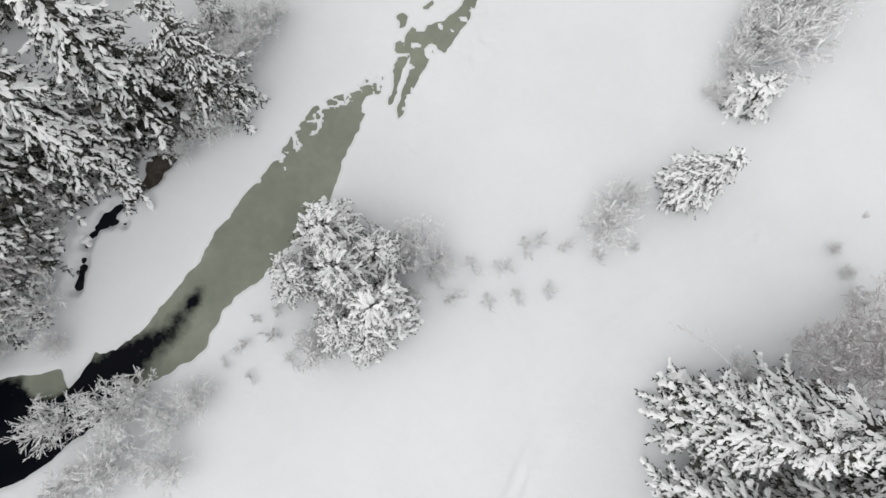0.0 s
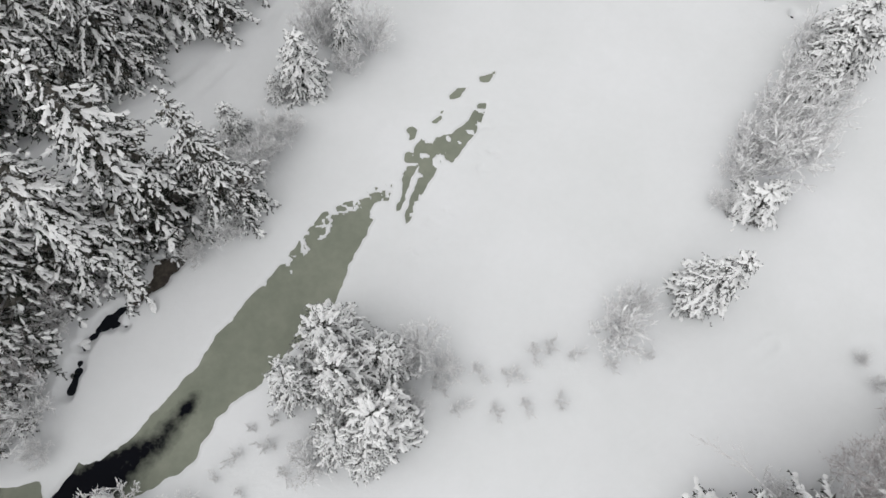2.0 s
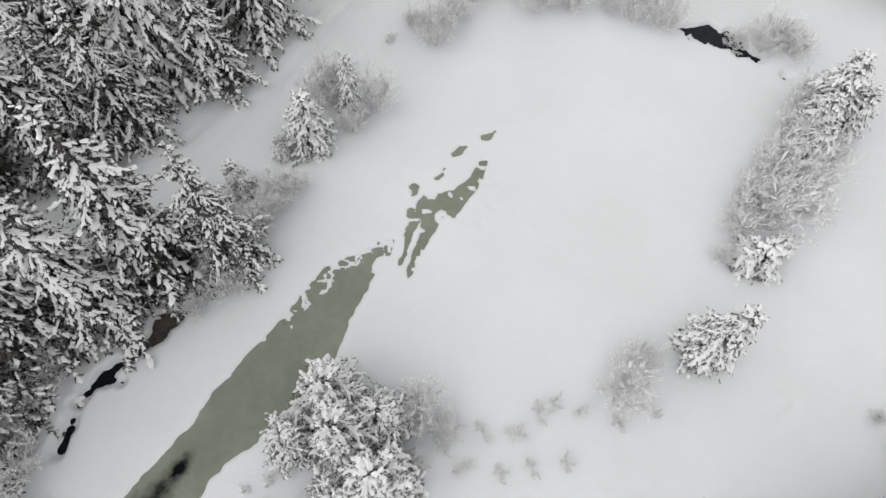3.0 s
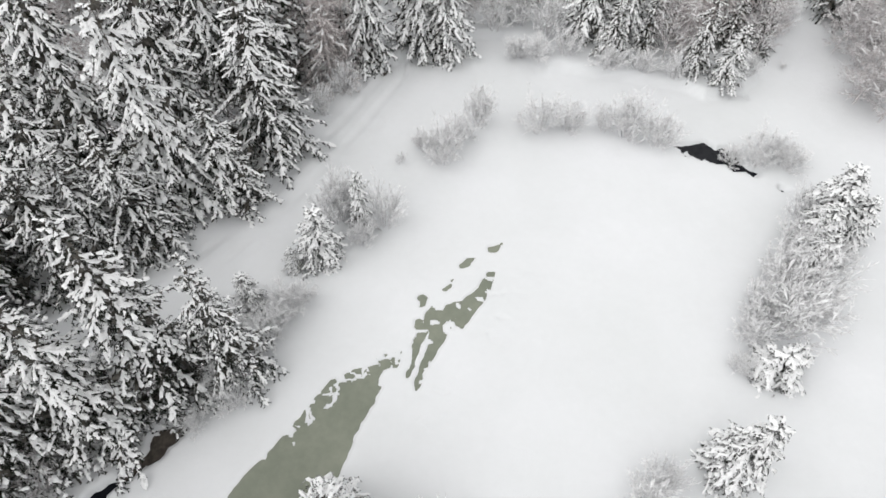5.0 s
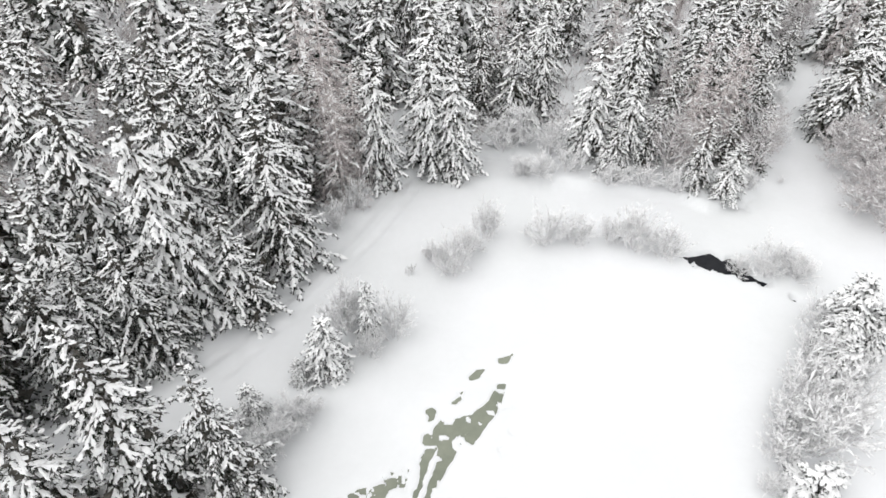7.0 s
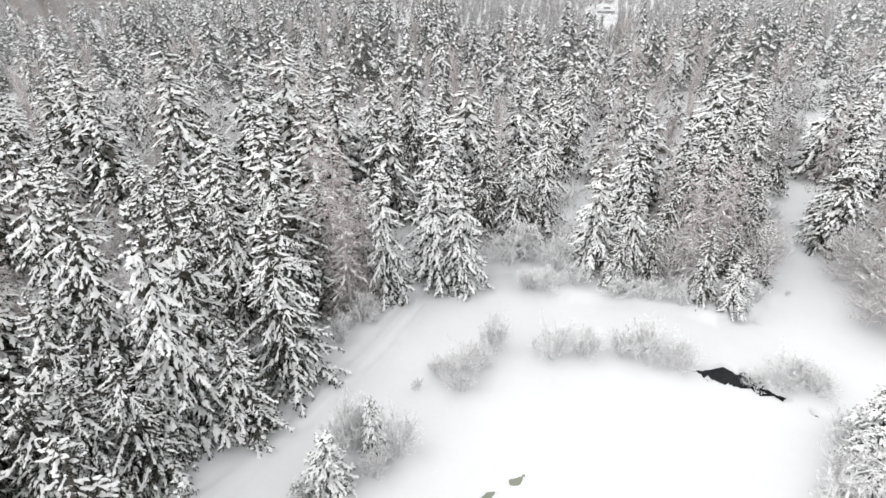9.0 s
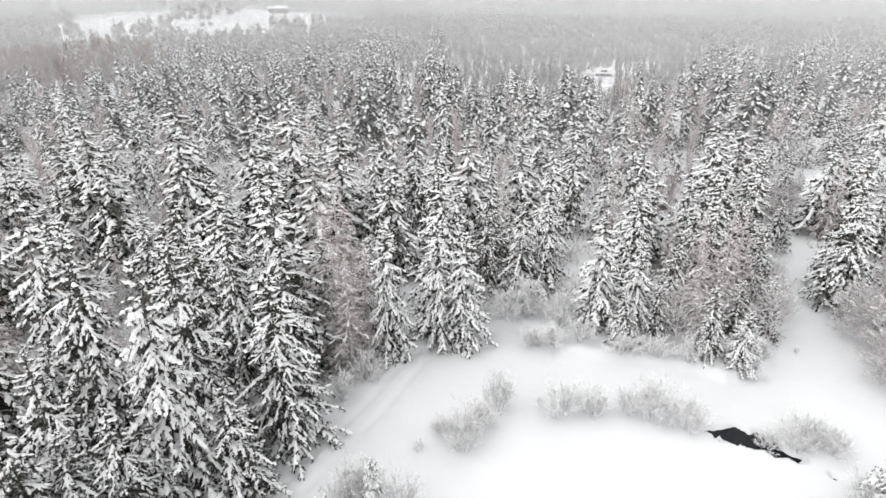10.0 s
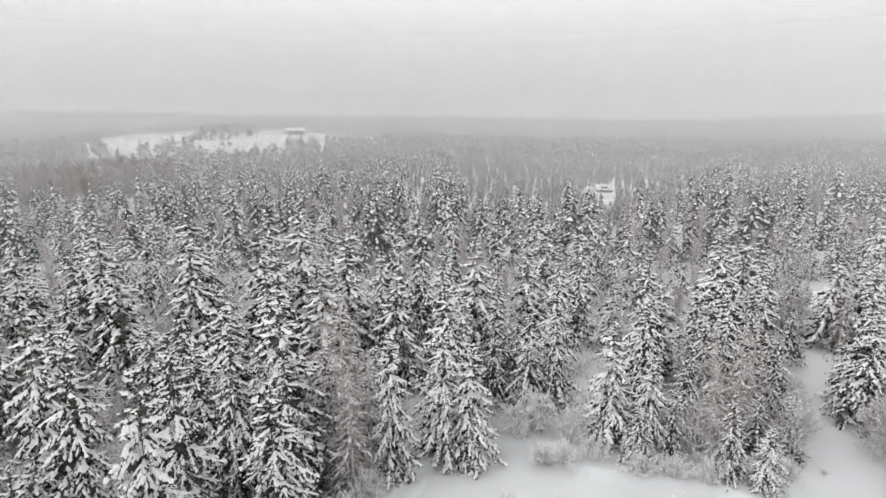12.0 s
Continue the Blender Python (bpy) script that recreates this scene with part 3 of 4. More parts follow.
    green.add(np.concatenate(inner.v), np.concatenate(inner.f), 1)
    return green, white


def lobes(white, rng, P, D, Ln, Wd, detail):
    """Blunt rounded lumps of snow along short twigs."""
    n = len(P)
    up = np.array([0, 0, 1.0])
    side = unit(np.cross(D, up))
    top = unit(np.cross(side, D) + 0.6 * up)
    rings = []
    for s, w in ((0.34, 0.75), (0.80, 1.0)) if detail == 2 else ((0.66, 1.05),):
        c = P + D * (Ln * (s + rng.uniform(-0.08, 0.08, n)))[:, None]
        ww = (Wd * w * rng.uniform(0.6, 1.3, n))[:, None]
        tt = ww * rng.uniform(0.7, 1.2, (n, 1))
        c = c + side * ww * rng.uniform(-0.3, 0.3, (n, 1))
        rings.append(np.stack([c - side * ww - top * tt * 0.3, c + top * tt, c + side * ww - top * tt * 0.3], 1))
    tip = P + D * (Ln * 0.86 + Wd * 0.8)[:, None] - up * (0.3 * Wd)[:, None]
    v = np.concatenate([P[:, None], *rings, tip[:, None]], 1)
    f = [(0, 2, 1), (0, 3, 2), (1, 2, 5), (1, 5, 4), (2, 3, 6), (2, 6, 5), (4, 5, 7), (5, 6, 7)] if detail == 2 else [(0, 2, 1), (0, 3, 2), (1, 2, 4), (2, 3, 4)]
    white.add(v.reshape(-1, 3), (np.array(f)[None] + v.shape[1] * np.arange(n)[:, None, None]).reshape(-1, 3))


def conifer(seed, H, R, whorls, each, low, detail, label, droop=0.3, plump=1.0, group="snowy spruces", needles=None, bare=0.20, fine=1, grain=1.0, shape=0.80, wild=0.45):
    rng = np.random.RandomState(seed)
    thing = tagged(new("spruce"), label, "tree", group)
    trunk = Pile()
    lean = rng.uniform(-0.02, 0.02, 2) * H
    rod(trunk, (0, 0, -0.3), (lean[0] * 0.3, lean[1] * 0.3, H * 0.4), 0.008 * H, 0.0025 * H, 7)
    rod(trunk, (lean[0] * 0.3, lean[1] * 0.3, H * 0.4), (0, 0, H), 0.0025 * H, 0.006, 5)
    part("trunk", trunk.mesh("trunk", [BARK], True), thing)
    green, white = fronds(rng, H, R, whorls, each, low, detail, droop, plump, bare, fine, grain, shape, wild)
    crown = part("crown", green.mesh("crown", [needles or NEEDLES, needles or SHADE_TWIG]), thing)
    load = part("snow_load", white.mesh("snow_load", [TREE_SNOW], True), crown, "clumps of white snow on the boughs")
    tagged(load, kind="stuff")
    thing.location = (0, 0, -500)
    return thing


def place(thing, x, y, height, width, turn, H, R):
    m = Matrix.Translation((x, y, height_at(x, y))) @ Matrix.Rotation(turn, 4, "Z") @ Matrix.Diagonal((width / R, width / R, height / H, 1))
    return copy_thing(thing, m)


def remove(thing):
    for o in (*thing.children_recursive, thing):
        bpy.data.objects.remove(o)


# ------------------------------------------------------------ frosted broad-leaved growth
def splinters(pile, rng, A, B, width, mat=0, cross=True):
    """Thin tapering twigs from A to B."""
    n = len(A)
    d = unit(B - A)
    u = unit(np.cross(d, rng.normal(size=(n, 3))))
    w = np.broadcast_to(np.asarray(width, float), (n,))[:, None]
    pile.add(np.stack([A - u * w, A + u * w, B], 1), np.arange(3 * n).reshape(n, 3), mat)
    if cross:
        u = np.cross(d, u)
        pile.add(np.stack([A - u * w, A + u * w, B], 1), np.arange(3 * n).reshape(n, 3), mat)


def sprout(rng, A, B, per, share, spread_by, lift):
    """Side twigs from the axes A to B."""
    A, B = np.repeat(A, per, 0), np.repeat(B, per, 0)
    n = len(A)
    s = rng.uniform(0.25, 1.0, (n, 1))
    root = A + (B - A) * s
    d = unit(unit(B - A) + spread_by * rng.normal(size=(n, 3)) + np.array([0, 0, lift]))
    ln = np.linalg.norm(B - A, axis=1, keepdims=True) * share * rng.uniform(0.5, 1.2, (n, 1))
    return root, root + d * ln


def shrub(seed, R, H, stems, label, mat, snowy=0.35, name="shrub", group="frosted shrubs"):
    """Many fine upright stems with frosted twigs and small clumps of snow."""
    rng = np.random.RandomState(seed)
    thing = tagged(new(name), label, "shrub", group)
    az, tilt = rng.uniform(0, 2 * np.pi, stems), rng.uniform(0.0, 1.0, stems) ** 0.7
    A = np.stack([np.cos(az) * R * 0.35 * tilt, np.sin(az) * R * 0.35 * tilt, np.full(stems, -0.1)], 1)
    B = np.stack([np.cos(az) * R * tilt, np.sin(az) * R * tilt, H * (1 - 0.45 * tilt ** 2) * rng.uniform(0.6, 1.1, stems)], 1)
    wood, fine, white = Pile(), Pile(), Pile()
    for a, b in zip(A, B):
        rod(wood, a, b, 0.02 + 0.006 * H, 0.008, 3)
    A1, B1 = sprout(rng, A, B, 6, 0.45, 0.45, 0.1)
    splinters(wood, rng, A1, B1, 0.02)
    A2, B2 = sprout(rng, A1, B1, 7, 0.5, 0.6, 0.0)
    splinters(fine, rng, A2, B2, 0.020, cross=False)
    A3, B3 = sprout(rng, A2, B2, 1, 0.6, 0.6, -0.1)
    splinters(fine, rng, A3, B3, 0.022, cross=False)
    stems_part = part("branchwork", wood.mesh("branchwork", [mat]), thing)
    tagged(part("brush", fine.mesh("brush", [mat]), thing), kind="stuff")
    d = B1 - A1
    ln = np.linalg.norm(d, axis=1)
    lobes(white, rng, A1, unit(d), ln * 0.8, 0.02 + 0.035 * ln, 1)
    some = rng.rand(len(A2)) < 0.9 * snowy
    d = (B2 - A2)[some]
    lobes(white, rng, A2[some], unit(d), np.linalg.norm(d, axis=1), np.full(some.sum(), 0.014 + 0.004 * H), 1)
    part("snow_load", white.mesh("snow_load", [TREE_SNOW], True), stems_part, "small clumps of snow on the twigs")["kind"] = "stuff"
    thing.location = (0, 0, -500)
    return thing


def bare_tree(seed, H, R, label, mat, snowy=0.45, limbs=36, name="birch", drooping=0.0):
    rng = np.random.RandomState(seed)
    thing = tagged(new(name), label, "tree", "frosted bare trees")
    wood, fine, white = Pile(), Pile(), Pile()
    bend = rng.uniform(-0.03, 0.03, 2) * H
    rod(wood, (0, 0, -0.3), (*bend, H * 0.55), 0.007 * H, 0.005 * H, 6)
    rod(wood, (*bend, H * 0.55), (0, 0, H * 0.97), 0.005 * H, 0.01, 5)
    part("trunk", wood.mesh("trunk", [mat], True), thing)
    f = np.linspace(0.10, 0.95, limbs)
    az = np.arange(limbs) * 2.4 + rng.uniform(-0.4, 0.4, limbs)
    reach = R * (1 - np.abs(f - 0.35) / 0.75) ** 0.8 * rng.uniform(0.7, 1.1, limbs)
    A = np.stack([bend[0] * f, bend[1] * f, f * H], 1)
    B = A + np.stack([np.cos(az) * reach, np.sin(az) * reach, reach * (rng.uniform(0.25, 0.9, limbs) - drooping)], 1)
    limb = Pile()
    for a, b in zip(A, B):
        rod(limb, a, b, 0.035, 0.01, 3)
    A1, B1 = sprout(rng, A, B, 7, 0.42, 0.45, 0.05 - 0.3 * drooping)
    splinters(limb, rng, A1, B1, 0.022)
    A2, B2 = sprout(rng, A1, B1, 9, 0.55, 0.55, -0.3 * drooping)
    splinters(fine, rng, A2, B2, 0.020, cross=False)
    A3, B3 = sprout(rng, A2, B2, 2, 0.6, 0.6, -0.1)
    splinters(fine, rng, A3, B3, 0.02, cross=False)
    crown = part("crown", limb.mesh("crown", [mat]), thing)
    tagged(part("brush", fine.mesh("brush", [mat]), thing), kind="stuff")
    d = B1 - A1
    ln = np.linalg.norm(d, axis=1)
    snow_pads(white, rng, A1, unit(d), ln * 0.8, 0.03 + 0.05 * ln, snowy)
    part("snow_load", white.mesh("snow_load", [TREE_SNOW], True), crown, "thin snow along the limbs")["kind"] = "stuff"
    thing.location = (0, 0, -500)
    return thing


def sapling(points, label):
    """A thin bare young tree bowed over by snow, with a few twigs."""
    rng = np.random.RandomState(57)
    thing = tagged(new("sapling"), label, "tree", "frosted bare trees")
    p = np.array(points, float)
    stem, twig = Pile(), Pile()
    for k in range(len(p) - 1):
        rod(stem, p[k] - p[0], p[k + 1] - p[0], 0.06 - 0.012 * k, 0.05 - 0.012 * k, 5)
    part("trunk", stem.mesh("trunk", [FROST], True), thing)
    A, B = sprout(rng, p[:-1] - p[0], p[1:] - p[0], 7, 0.5, 0.35, 0.0)
    splinters(twig, rng, A, B, 0.022)
    A, B = sprout(rng, A, B, 4, 0.5, 0.5, 0.0)
    splinters(twig, rng, A, B, 0.016)
    part("twigs", twig.mesh("twigs", [FROST]), thing)
    thing.location = p[0]
    return thing


def larch(seed, H, R, label, mat=LARCH):
    """A leafless conifer: drooping bare sprays on a tapering trunk."""
    rng = np.random.RandomState(seed)
    thing = tagged(new("larch"), label, "tree", "leafless larches")
    wood, limb, fine, white = Pile(), Pile(), Pile(), Pile()
    rod(wood, (0, 0, -0.3), (0, 0, H), 0.010 * H, 0.01, 6)
    part("trunk", wood.mesh("trunk", [mat], True), thing)
    P, D, Ln, Wd, _ = boughs(rng, H, R, 20, 5, 0.05, 1.0)
    splinters(limb, rng, P, P + D * Ln[:, None], 0.03)
    A1, B1 = sprout(rng, P, P + D * Ln[:, None] * 1.2, 6, 0.8, 0.55, -0.25)
    splinters(fine, rng, A1, B1, 0.034, cross=False)
    crown = part("crown", limb.mesh("crown", [mat]), thing)
    tagged(part("brush", fine.mesh("brush", [mat]), thing), kind="stuff")
    snow_pads(white, rng, P, D, Ln, Wd * 0.5, 0.30, 0.8)
    part("snow_load", white.mesh("snow_load", [TREE_SNOW], True), crown, "thin snow along the boughs")["kind"] = "stuff"
    thing.location = (0, 0, -500)
    return thing


# ------------------------------------------------------------ patterns of trees
TALL = [conifer(10 + k, 16, 4.7, 16, 7, 0.03, 2, "tall spruce with heavy snow on dark green boughs", 0.66, 0.95, bare=0.22 + 0.05 * k, wild=0.4) for k in range(4)]
HEAVY = [conifer(20 + k, 16, 4.5, 16, 7, 0.03, 2, "spruce bowed under thick rounded snow at the edge of the meadow", 0.60, 1.20, bare=0.17, shape=0.60) for k in range(2)]
YOUNG = [conifer(30 + k, 7, 2.6, 14, 9, 0.02, 2, "young spruce thickly covered with snow in the open", 0.70, 1.05, "young snowy spruces", FROSTY, 0.17, 1, 0.8, 0.55, 0.9) for k in range(3)]
BROAD = [conifer(40 + k, 5, 2.6, 12, 10, 0.04, 2, "broad young spruce with fine frosted twigs beside the river", 0.10, 1.0, "broad frosted spruces", FROSTY, 0.10, 1, 0.60, 0.40, 1.3) for k in range(2)]
DWARF = [conifer(46, 3, 2.2, 8, 9, 0.06, 2, "low spruce buried under rounded pillows of snow", 0.75, 1.35, "young snowy spruces", FROSTY, 0.14, 1, 0.9, 0.40, 1.2)]
WOOD = [conifer(50 + k, 14, 3.9, 16, 7, 0.03, 1, "snow-covered spruce standing in the dense forest", 0.75, 0.95, bare=0.22 + 0.05 * k, wild=0.3) for k in range(6)]
DEEP = [conifer(60 + k, 14, 3.9, 16, 7, 0.12, 0, "snow-covered spruce deep in the forest", 0.75, 0.95, bare=0.21 + 0.06 * k, wild=0.3) for k in range(5)]
SHRUB = [shrub(70 + k, 1.8, 2.6, 26, "bare shrub white with hoarfrost in deep snow", FROST, 0.95) for k in range(4)]
LOW = [shrub(80 + k, 0.8, 0.9, 8, "small frosted stalks poking through the snow", WHITE_TWIG, 0.7, "dry_weed", "frosted weeds") for k in range(2)]
BIRCH = [bare_tree(90 + k, 9, 2.7, "bare birch with grey frosted twigs", MAUVE) for k in range(3)]
LARCH_TREE = [larch(100 + k, 15, 2.6, "leafless larch with brownish frosted twigs") for k in range(3)]
pick = random.Random(5)
taken = []


def stand(kinds, H, R, rows):
    for k, (x, y, height, width) in enumerate(rows):
        place(kinds[k % len(kinds)], x, y, height, width, pick.uniform(0, 6.28), H, R)
        taken.append((x, y, width))


# tall spruces along the wood's edge and on the near bank
stand(TALL, 16, 3.65, [
    (-11.9, 34.8, 14.5, 4.1), (-18.6, 35.4, 17.5, 3.8), (19.8, 53.8, 14, 3.2), (23.2, 51.2, 9.5, 2.6), (8.6, 56.3, 12, 3.0), (11.5, 57.8, 13.5, 3.0),
    (-23.2, 32.2, 19, 4.0), (-28.0, 25.4, 16.5, 3.8), (-22.6, 25.8, 14, 3.4), (-12.6, 40.8, 14.5, 3.2),
    (-14.4, 14.8, 15.2, 3.8), (-10.9, 15.6, 11.8, 2.6), (-17.0, 12.2, 14.0, 3.4), (-20.2, 10.8, 16, 3.6), (-21.8, 7.2, 13, 3.4),
    (-21.6, 3.9, 7.5, 2.4),
    (-14.0, 29.6, 9.0, 3.3), (-18.4, 27.0, 9.0, 2.9), (-21.0, 24.2, 10.0, 3.0),
    (-22.4, 22.6, 12.0, 3.2), (-18.6, 25.0, 11.0, 2.8), (-19.4, 13.6, 13.0, 3.0),
])
stand(WOOD, 14, 3.0, [
    (-29.4, 37.4, 19, 4.0), (-17.0, 41.5, 16, 3.4), (-34.5, 28.5, 17, 4.0), (-25.2, 12.0, 16, 3.6), (-24.6, 4.0, 13, 3.2), (-28.0, 8.0, 15, 3.6),
    (24.6, -6.8, 13, 3.2), (17.6, -13.4, 14, 3.4), (43.0, 54.5, 13.0, 3.6), (47.0, 61.0, 16.0, 3.6), (45.5, 49.5, 10.0, 3.0),
    (-27.0, 20.6, 14.0, 3.6), (-31.5, 19.5, 15, 3.8), (-33.0, 23.5, 16, 3.8), (-23.6, 15.6, 13.0, 3.2), (-28.5, 15.0, 14.0, 3.4), (-23.6, 8.8, 13.0, 3.2),
])
stand(HEAVY, 16, 4.0, [(27.0, 43.2, 5.6, 2.1), (-17.3, 28.9, 18, 3.9), (-5.0, 46.2, 13.5, 2.9), (-0.4, 48.4, 12.0, 3.2), (2.1, 47.9, 11.8, 3.3), (15.5, 50.4, 12.2, 3.2), (18.8, 49.0, 9.6, 2.6),
    (15.9, -3.9, 12.5, 3.6), (15.2, -8.6, 13, 3.6), (19.9, -3.8, 14, 3.4), (20.6, -9.4, 15, 3.4)])
# unseen spruces, added west of the river bank to shade its snow
stand(DEEP, 14, 3.0, [(-27.5, 4.0, 17, 4.0), (-28.5, -1.5, 17, 4.0), (-31.0, 1.5, 18, 4.0), (-29.5, -7.0, 17, 4.0), (-32.0, 11.5, 18, 4.2), (-33.5, -4.0, 18, 4.2), (-32.5, 6.5, 18, 4.2)])
# young spruces in the open
stand(YOUNG, 7, 2.2, [
        (16.4, 9.5, 6.7, 2.1), (29.0, 26.6, 5.6, 2.4), (27.6, 25.0, 4.2, 2.0), (30.4, 28.2, 4.6, 2.2), (27.0, 23.0, 3.4, 1.6), (30.2, 25.4, 4.4, 1.8), (-7.0, 24.1, 4.9, 2.1), (-4.4, 26.8, 5.6, 1.2),
    (-8.8, 23.3, 2.1, 0.9), (-11.1, 20.4, 3.2, 1.3), (25.6, 22.0, 3.4, 1.0),
])
stand(BROAD, 5, 2.8, [(-4.4, 6.9, 5.2, 2.6), (-6.3, 4.6, 5.4, 1.9), (-3.9, 4.8, 5.8, 2.6), (-2.2, 2.8, 5.2, 2.9), (-2.0, 5.6, 4.4, 2.2), (-4.0, 1.9, 3.8, 2.0), (-2.6, 1.2, 3.2, 1.8)])
stand(DWARF, 3, 2.2, [(21.2, 15.1, 2.6, 2.4), (22.5, 15.7, 2.0, 1.5)])
stand(WOOD, 14, 3.0, [
    (-20.4, 48.6, 17, 3.8), (-17.5, 53.0, 16, 3.3), (-8.2, 69.0, 15, 3.6), (-0.5, 66.5, 15.5, 3.8), (-3.4, 76.0, 17, 3.7), (5.7, 63.0, 13, 3.2),
    (13.2, 66.0, 15, 3.6),
])
stand(WOOD, 14, 3.0, [
    (22.4, 61.8, 16, 3.6), (31.0, 60.0, 14, 3.3), (20.8, 48.2, 7.0, 2.0), (36.0, 62.0, 14, 3.2), (33.5, 54.5, 9.0, 2.5), (5.0, 57.5, 9.5, 2.5),
    (70.0, 108.5, 10, 2.8), (75.5, 110.0, 12, 3.2), (79.5, 114.0, 12, 3.4), (83.0, 119.0, 13, 3.4), (50.2, 80.5, 10, 2.6), (36.8, 66.0, 12, 3.0), (41.0, 72.5, 13, 3.2), (46.6, 82.0, 12, 3.0), (34.4, 57.8, 8.0, 2.4), (29.2, 56.6, 12, 3.0), (25.8, 54.4, 11, 2.8), (28.8, 48.6, 6.0, 2.0), (24.6, 45.0, 8.0, 2.1), (17.2, 47.0, 6.0, 2.0), (-7.6, 49.6, 9.0, 2.3), (-10.6, 46.0, 12.5, 3.0),
])
stand(LARCH_TREE, 15, 2.6, [(-15.0, 64.8, 18.5, 3.6), (-10.4, 52.5, 16, 4.1), (-8.2, 43.6, 11.5, 3.3), (27.7, 50.5, 13, 3.0), (24.6, 48.6, 9.5, 2.4), (30.5, 53.5, 11.5, 2.8), (-7.0, 46.8, 12.0, 3.3), (52.0, 72.0, 12, 2.6), (-9.6, 45.4, 12.5, 3.9), (-11.6, 49.4, 15, 3.4), (25.8, 52.0, 12, 3.2)])
stand(BIRCH, 9, 2.7, [
    (22.2, 46.2, 7.0, 2.0), (25.2, 0.0, 7.5, 2.8), (27.2, -3.0, 9.0, 3.0), (22.5, -0.6, 5.5, 1.6), (23.6, -1.8, 7.0, 2.8), (28.6, -0.6, 7.0, 3.0), (40.6, 44.6, 7.5, 2.8), (42.5, 41.5, 8.0, 2.8), (39.8, 48.6, 6.0, 2.2),
    (31.0, 46.8, 6.0, 1.8), (33.0, 50.5, 6.0, 2.0), (-21.4, 5.8, 4.5, 2.0), (-23.4, 2.6, 5.0, 2.2), (-20.6, 7.8, 3.5, 1.5), (-19.4, 9.9, 3.5, 1.4), (-22.4, 4.4, 5.0, 2.0), (-24.0, 0.8, 4.0, 1.8), 
])
stand(BIRCH, 9, 2.7, [
    (50.5, 79.5, 6.5, 2.4), (53.0, 83.5, 6.0, 2.2), (47.5, 76.0, 6.5, 2.2), (64.5, 104.0, 7.0, 2.4), (41.0, 47.2, 5.0, 2.2), (43.6, 45.0, 7.0, 2.6), (38.6, 41.2, 6.0, 2.6), (39.6, 38.6, 6.5, 3.0), (41.6, 50.6, 5.0, 2.0), (45.0, 42.0, 8.0, 2.8), (39.6, 41.8, 4.5, 2.0),
])
# frosted shrubs: beside the ski track, along the east hedge, on the river bank, round the pond and along the ledge
stand(SHRUB, 3.1, 2.05, [
    (11.3, 7.4, 3.0, 2.0), (12.6, 8.8, 2.5, 1.4), (22.7, 17.8, 3.8, 2.9), (20.6, 17.6, 1.8, 1.7), (23.4, 20.6, 3.4, 2.5), (26.0, 20.8, 3.4, 2.4), (25.2, 18.6, 2.8, 2.0), (24.6, 22.4, 3.2, 2.4),
    (26.6, 24.4, 3.0, 2.2), (28.2, 27.6, 2.8, 1.9), (19.3, 15.2, 1.3, 1.3), (22.0, 19.4, 2.6, 2.0), (27.8, 23.0, 2.6, 1.8),
])
stand(SHRUB, 3.1, 2.05, [
    (-19.2, -2.3, 2.6, 1.9), (-15.9, -2.0, 2.8, 1.9), (-14.6, -1.1, 2.4, 1.5), (-12.0, -1.5, 2.0, 1.4), (-16.2, -4.9, 2.4, 2.0), (-13.4, -4.9, 2.0, 1.6), (-18.6, -5.8, 2.2, 1.8), (-13.4, -2.6, 1.8, 1.5),
    (-10.9, 13.5, 2.5, 1.3), (-10.6, 16.2, 3.2, 1.5), (-9.4, 18.8, 3.0, 1.8), (-12.0, 18.4, 2.8, 1.5), ])
stand(SHRUB, 3.1, 2.05, [
    (-20.0, 3.6, 3.0, 1.8), (-21.6, 2.6, 2.6, 1.6), (-7.9, 20.6, 2.2, 1.4), (-9.8, 17.4, 2.8, 1.7), (-8.8, 19.8, 2.4, 1.6), (-11.2, 14.8, 2.4, 1.5),
    (0.4, 6.2, 2.8, 1.9), (1.6, 5.4, 1.8, 1.2), (-0.4, 3.6, 1.6, 1.0), (-5.6, 0.8, 1.6, 1.4), (18.8, -1.2, 2.4, 1.2), (25.8, 5.4, 0.9, 0.6), (26.3, 3.9, 1.0, 0.6), (26.7, 2.3, 1.4, 0.9),
])
stand(SHRUB, 3.1, 2.05, [
    (-6.1, 27.6, 4.6, 1.9), (-2.8, 27.0, 3.8, 1.9), (-4.4, 25.2, 2.0, 1.3), (-5.2, 28.4, 3.4, 1.5), (1.6, 33.7, 3.8, 2.1), (0.4, 34.6, 2.2, 1.4), (4.4, 37.7, 3.6, 1.8), (3.0, 36.0, 2.4, 1.5), (-0.4, 35.5, 1.0, 0.6),
    (9.6, 37.3, 3.2, 2.2), (12.0, 37.2, 2.6, 1.9), (16.9, 36.7, 4.0, 2.3), (19.3, 35.6, 2.8, 1.9), (15.2, 37.4, 2.4, 1.5), (-8.6, 39.2, 3.2, 1.6), (-6.8, 42.0, 3.0, 1.6),
])
